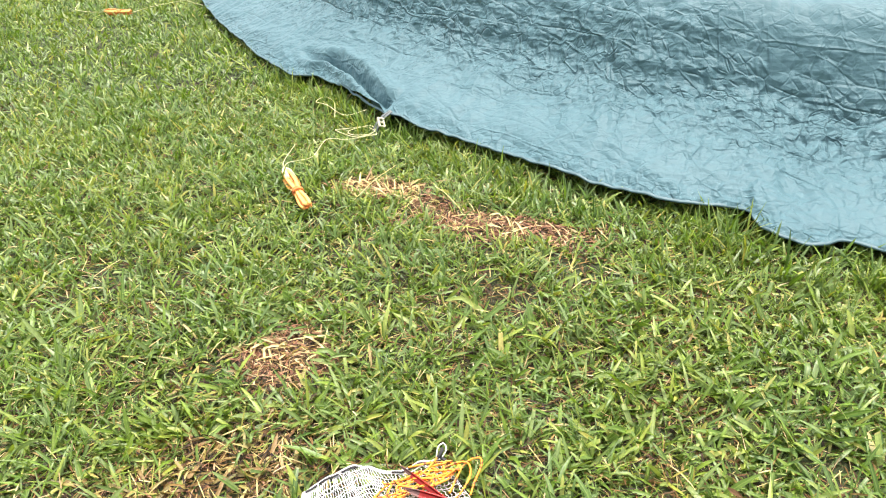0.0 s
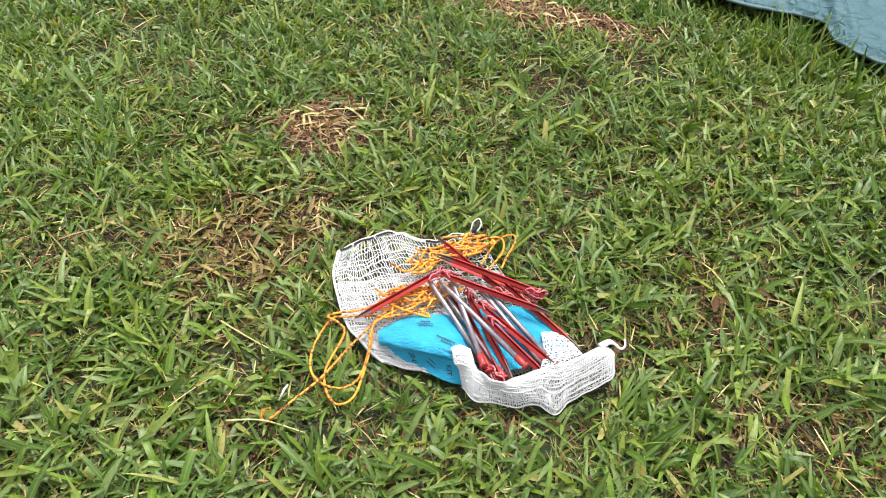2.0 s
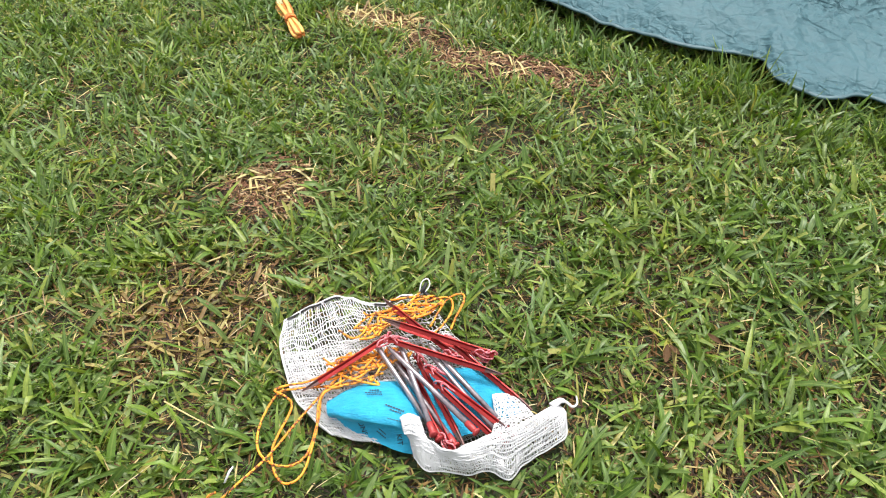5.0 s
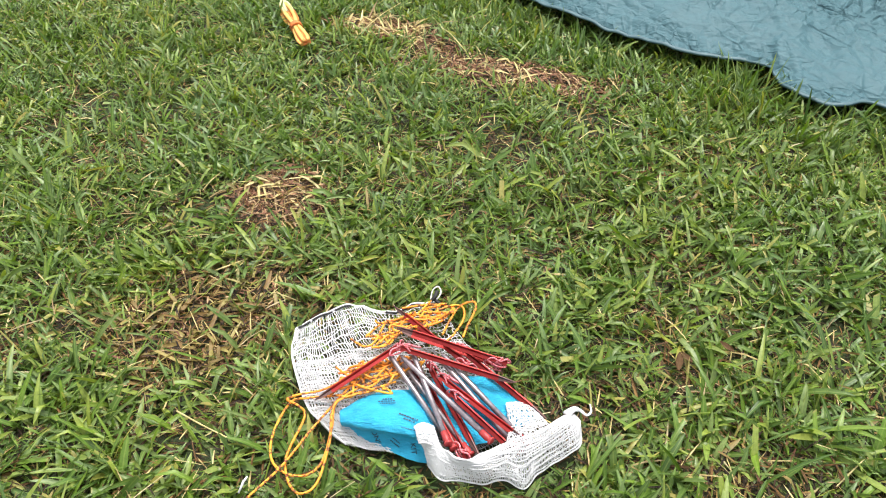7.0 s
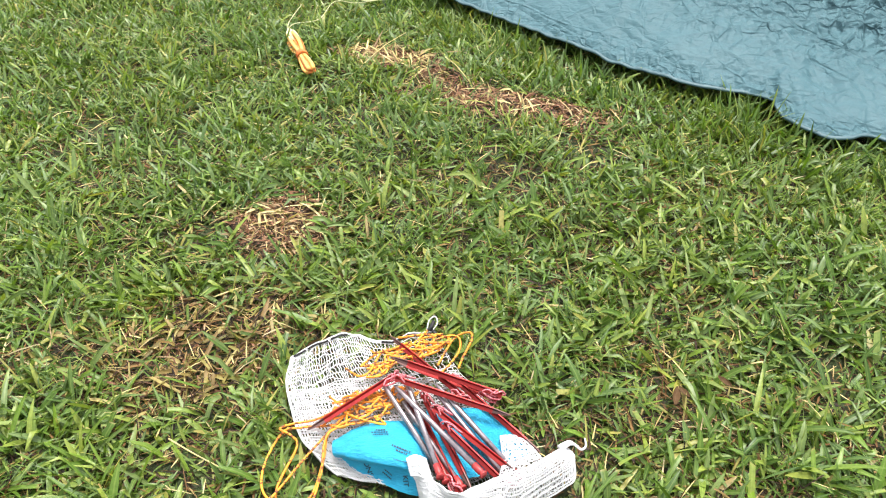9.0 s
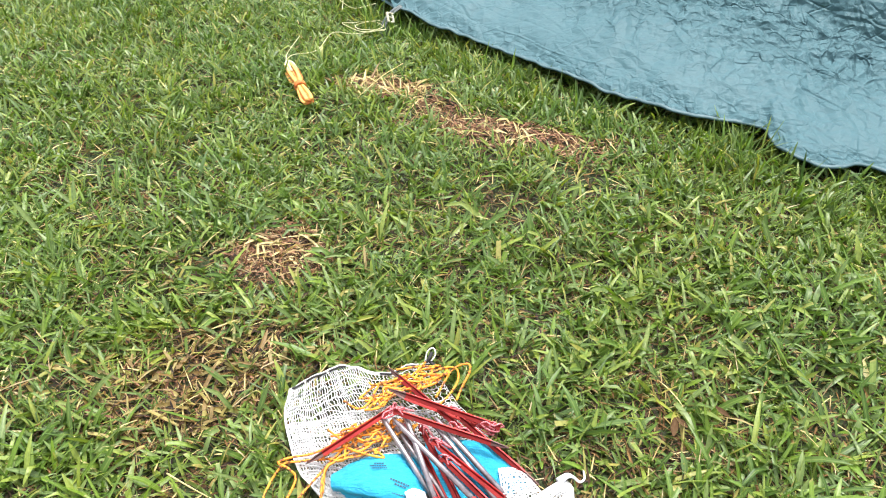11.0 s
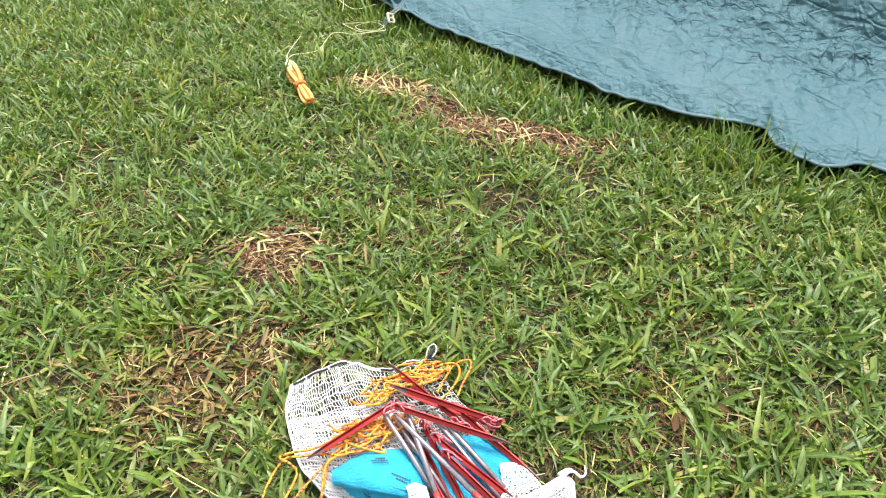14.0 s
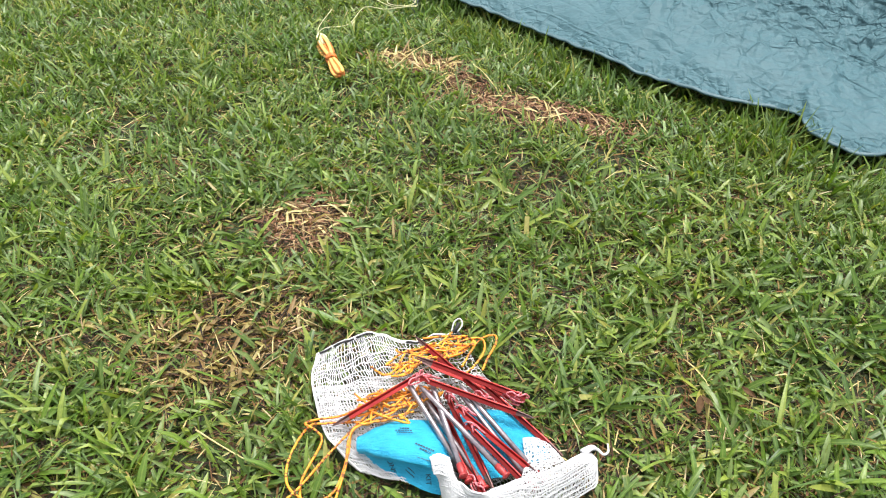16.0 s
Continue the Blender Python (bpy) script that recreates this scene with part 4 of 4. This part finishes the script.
# ---- orange guy line in the bag ----
loops = [
    [(-0.02, 0.83, 0.040), (-0.08, 0.81, 0.036), (-0.150, 0.800, 0.036), (-0.178, 0.792, 0.034), (-0.196, 0.745, 0.026), (-0.192, 0.700, 0.026), (-0.168, 0.674, 0.028), (-0.137, 0.671, 0.028),
     (-0.117, 0.694, 0.03), (-0.110, 0.746, 0.034), (-0.106, 0.790, 0.040), (-0.06, 0.825, 0.042), (0.00, 0.85, 0.044)],
    [(0.0, 0.87, 0.044), (-0.07, 0.85, 0.042), (-0.13, 0.815, 0.038), (-0.165, 0.805, 0.038), (-0.182, 0.792, 0.042), (-0.163, 0.780, 0.042), (-0.153, 0.765, 0.034), (-0.170, 0.700, 0.028),
     (-0.160, 0.660, 0.026), (-0.141, 0.643, 0.026), (-0.120, 0.660, 0.028), (-0.110, 0.720, 0.036), (-0.107, 0.785, 0.044), (-0.05, 0.81, 0.044)],
    [(-0.09, 0.82, 0.040), (-0.120, 0.775, 0.036), (-0.144, 0.735, 0.034), (-0.172, 0.682, 0.034), (-0.205, 0.640, 0.032), (-0.236, 0.607, 0.026), (-0.243, 0.618, 0.030), (-0.232, 0.622, 0.036)],
    [(0.05, 0.93, 0.040), (0.075, 0.985, 0.046), (0.100, 0.998, 0.050), (0.106, 0.985, 0.048), (0.092, 0.950, 0.042), (0.084, 0.925, 0.040)],
    [(0.02, 0.97, 0.040), (0.06, 0.99, 0.046), (0.083, 0.985, 0.050), (0.085, 0.960, 0.046), (0.068, 0.930, 0.040), (0.05, 0.91, 0.038)],
    [(-0.02, 0.99, 0.040), (0.03, 0.998, 0.042), (0.07, 0.985, 0.044), (0.03, 0.965, 0.042), (-0.04, 0.96, 0.040), (-0.075, 0.925, 0.040)],
]
rr = np.random.RandomState(95)
for i in range(22):
    t = np.linspace(0, 1, 8)
    base = np.array([-0.12, 0.810]) if i < 11 else np.array([-0.085, 0.905])
    end = np.array([0.02, 0.868]) if i < 11 else np.array([0.055, 0.985])
    cut = rr.uniform(0.55, 1.0)
    p = base + (end - base) * (t[:, None] * cut + rr.uniform(0, 1 - cut)) + rr.normal(0, 0.009, (8, 2)) + rr.normal(0, 0.013, 2)
    loops.append([(*q, 0.040 + rr.uniform(0, 0.010)) for q in p])
rope = thing("guy_line", "tangled orange guy line cord with dark flecks on the bag", "cord", at=(-0.05, 0.85, 0.03))
slider, sf = tube_data([(-0.222, 0.634, 0.040), (-0.216, 0.646, 0.050), (-0.212, 0.652, 0.052)], np.array([0.0014, 0.0018, 0.0010]), 8)
mesh_object("slider", slider - np.array([-0.05, 0.85, 0.03]), sf, NET, rope, True, "white plastic cord end")
for q in loops:
    cord("coil", [spline(np.array(q), 14 * len(q)) - np.array([-0.05, 0.85, 0.03])], 0.0019, ORANGE, rope)


# ---- tent pegs ----
def frame_of(tail, head, spin):
    t, h = Vector(tail), Vector(head)
    z = (h - t).normalized()
    x = z.cross(Vector((0, 0, 1))).normalized()
    y = z.cross(x)
    m = Matrix([[x[i], y[i], z[i], t[i]] for i in range(3)] + [[0, 0, 0, 1]])
    return m @ pose(0, 0, 0, 0, 0, spin)


def red_peg(length=0.186):
    """A stake of three fins with a tapered tip, notched head and cord loop; tip at the origin, along z."""
    root = thing("tent_peg", "red anodised aluminium tent peg with cord loop, scuffed", "tent peg", "tent pegs")
    def fins(zs, ws):
        V, F = [], []
        for k in range(3):
            w = radians(90 + 120 * k)
            o, q = np.array([math.cos(w), math.sin(w)]), np.array([-math.sin(w), math.cos(w)]) * 0.0008
            c = len(V)
            for z, r in zip(zs, ws):
                for a in (o * 0.0 - q, o * r - q, o * r + q, o * 0.0 + q):
                    V.append((a[0], a[1], z))
            for i in range(len(zs) - 1):
                for j in range(4):
                    F.append((c + i * 4 + j, c + i * 4 + (j + 1) % 4, c + i * 4 + 4 + (j + 1) % 4, c + i * 4 + 4 + j))
            F += [(c + 3, c + 2, c + 1, c), tuple(c + 4 * (len(zs) - 1) + j for j in range(4))]
        return V, F
    mesh_object("shaft", *fins([0.028, 0.036, length - 0.014, length - 0.011, length - 0.007, length - 0.004, length],
                               [0.0050, 0.0056, 0.0056, 0.0040, 0.0040, 0.0060, 0.0054]), RED, root, False)
    mesh_object("tip", *fins([0, 0.010, 0.028], [0.0006, 0.0028, 0.0050]), DARKTIP, root, False, "bare worn tip")
    L = length
    cord("cord_loop", [spline([(0.004, 0.002, L - 0.009), (0.007, -0.003, L - 0.001), (0.008, -0.007, L - 0.012), (0.005, -0.008, L - 0.024), (0.001, -0.009, L - 0.029),
                               (-0.004, -0.008, L - 0.022), (-0.002, -0.008, L - 0.010), (-0.007, -0.004, L - 0.001), (0.000, 0.003, L + 0.004), (0.004, 0.002, L - 0.009)], 54)], 0.0014, REDCORD, root)
    cord("knot", [spline([(0.006 * math.cos(w) + 0.001 * math.sin(3 * w), 0.005 * math.sin(w) - 0.003, L - 0.012 + 0.004 * math.sin(2 * w + 1)) for w in np.linspace(0, 4 * math.pi, 22)], 60)], 0.0012, REDCORD, root)
    return root


def steel_peg(length=0.208):
    """A round stake with a red cap; tip at the origin, along z."""
    root = thing("tent_peg", "silver aluminium rod tent peg with red plastic cap", "tent peg", "tent pegs")
    v, f = tube_data([(0, 0, z) for z in (0, 0.006, 0.016, length - 0.018)], np.array([0.0006, 0.0026, 0.0043, 0.0043]), 12)
    mesh_object("rod", v, f, STEEL, root)
    v, f = tube_data([(0, 0, length - z) for z in (0.022, 0.0215, 0.008, 0.006, 0.0045, 0.003, 0.001, 0)], np.array([0.0044, 0.0052, 0.0053, 0.0042, 0.0042, 0.0064, 0.0066, 0.0055]), 14)
    mesh_object("cap", v, f, REDCAP, root, True, "red plastic cap")
    return root


RED_PEGS = [  # tip, head, spin, length, the end that is held
    ((-0.139, 0.786, 0.048), (-0.014, 0.885, 0.066), 58, 0.162, "tip"), ((-0.023, 0.916, 0.072), (0.153, 0.854, 0.060), 64, 0.186, "tip"), ((0.164, 0.816, 0.058), (-0.013, 0.870, 0.074), 55, 0.186, "tip"),
    ((-0.032, 0.984, 0.050), (0.091, 0.862, 0.048), 60, 0.186, "tip"), ((0.172, 0.720, 0.046), (0.048, 0.824, 0.061), 66, 0.168, "head"), ((0.043, 0.796, 0.042), (0.089, 0.691, 0.044), 52, 0.186, "head"),
    ((0.127, 0.735, 0.046), (0.064, 0.798, 0.056), 60, 0.140, "head"), ((0.207, 0.767, 0.036), (0.105, 0.868, 0.046), 56, 0.186, "tip"), ((0.106, 0.698, 0.040), (0.060, 0.800, 0.040), 62, 0.186, "tip"),
    ((0.048, 0.901, 0.048), (0.146, 0.859, 0.046), 50, 0.186, "head"), ((0.078, 0.700, 0.040), (0.027, 0.808, 0.040), 60, 0.186, "tip")]
STEEL_PEGS = [
    ((-0.027, 0.862, 0.056), (0.070, 0.703, 0.048)), ((-0.010, 0.915, 0.058), (0.062, 0.704, 0.058)), ((-0.015, 0.865, 0.062), (0.123, 0.711, 0.056)),
    ((0.024, 0.908, 0.058), (0.177, 0.715, 0.042)), ((0.039, 0.876, 0.056), (0.166, 0.703, 0.040)), ((0.015, 0.822, 0.044), (0.094, 0.697, 0.042))]


def lay(maker, tail, head, spin, length, held, cache={}):
    way = (Vector(head) - Vector(tail)).normalized()
    start = Vector(head) - way * length if held == "head" else Vector(tail)
    m = frame_of(tuple(start), tuple(start + way * length), spin)
    if (maker, length) not in cache:
        cache[maker, length] = maker(length)
        cache[maker, length].matrix_basis = m
        return cache[maker, length]
    return copy_thing(cache[maker, length], m)


for tip_at, head_at, spin, length, held in RED_PEGS:
    lay(red_peg, tip_at, head_at, spin, length, held)
for i, (tip_at, head_at) in enumerate(STEEL_PEGS):
    lay(steel_peg, tip_at, head_at, i * 40, 0.208, "head")


# ---- curled dead leaves ----
def dead_leaf(at, turn, size, seed):
    r = np.random.RandomState(seed)
    V, nu, nv = [], 12, 7
    for i in range(nu):
        t = i / (nu - 1)
        w = size * 0.17 * math.sin(math.pi * min(1, t * 0.92 + 0.06)) ** 0.8
        for k in range(nv):
            s = k / (nv - 1) * 2 - 1
            V.append((size * (t - 0.5), w * s, 0.012 + size * 0.28 * (t - 0.4) ** 2 + 0.55 * w * s * s + r.normal(0, 0.0008)))
    ob = mesh_object("dead_leaf", V, grid_faces(nu, nv), THATCH)
    ob.matrix_world = pose(*at, r.uniform(-20, 20), r.uniform(-15, 15), turn)
    return tagged(ob, "curled brown dead leaf among the grass", "leaf", "dead leaves")


LEAVES = [(0.436, 0.896, 75, 0.036), (0.452, 0.905, 120, 0.026), (0.523, 0.935, -40, 0.028), (-0.015, 2.034, 10, 0.05), (0.41, 1.431, 60, 0.024), (0.211, 1.372, -20, 0.024)]
for i, (lx, ly, turn, size) in enumerate(LEAVES):
    dead_leaf((lx, ly, 0.008), turn, size, 200 + i)
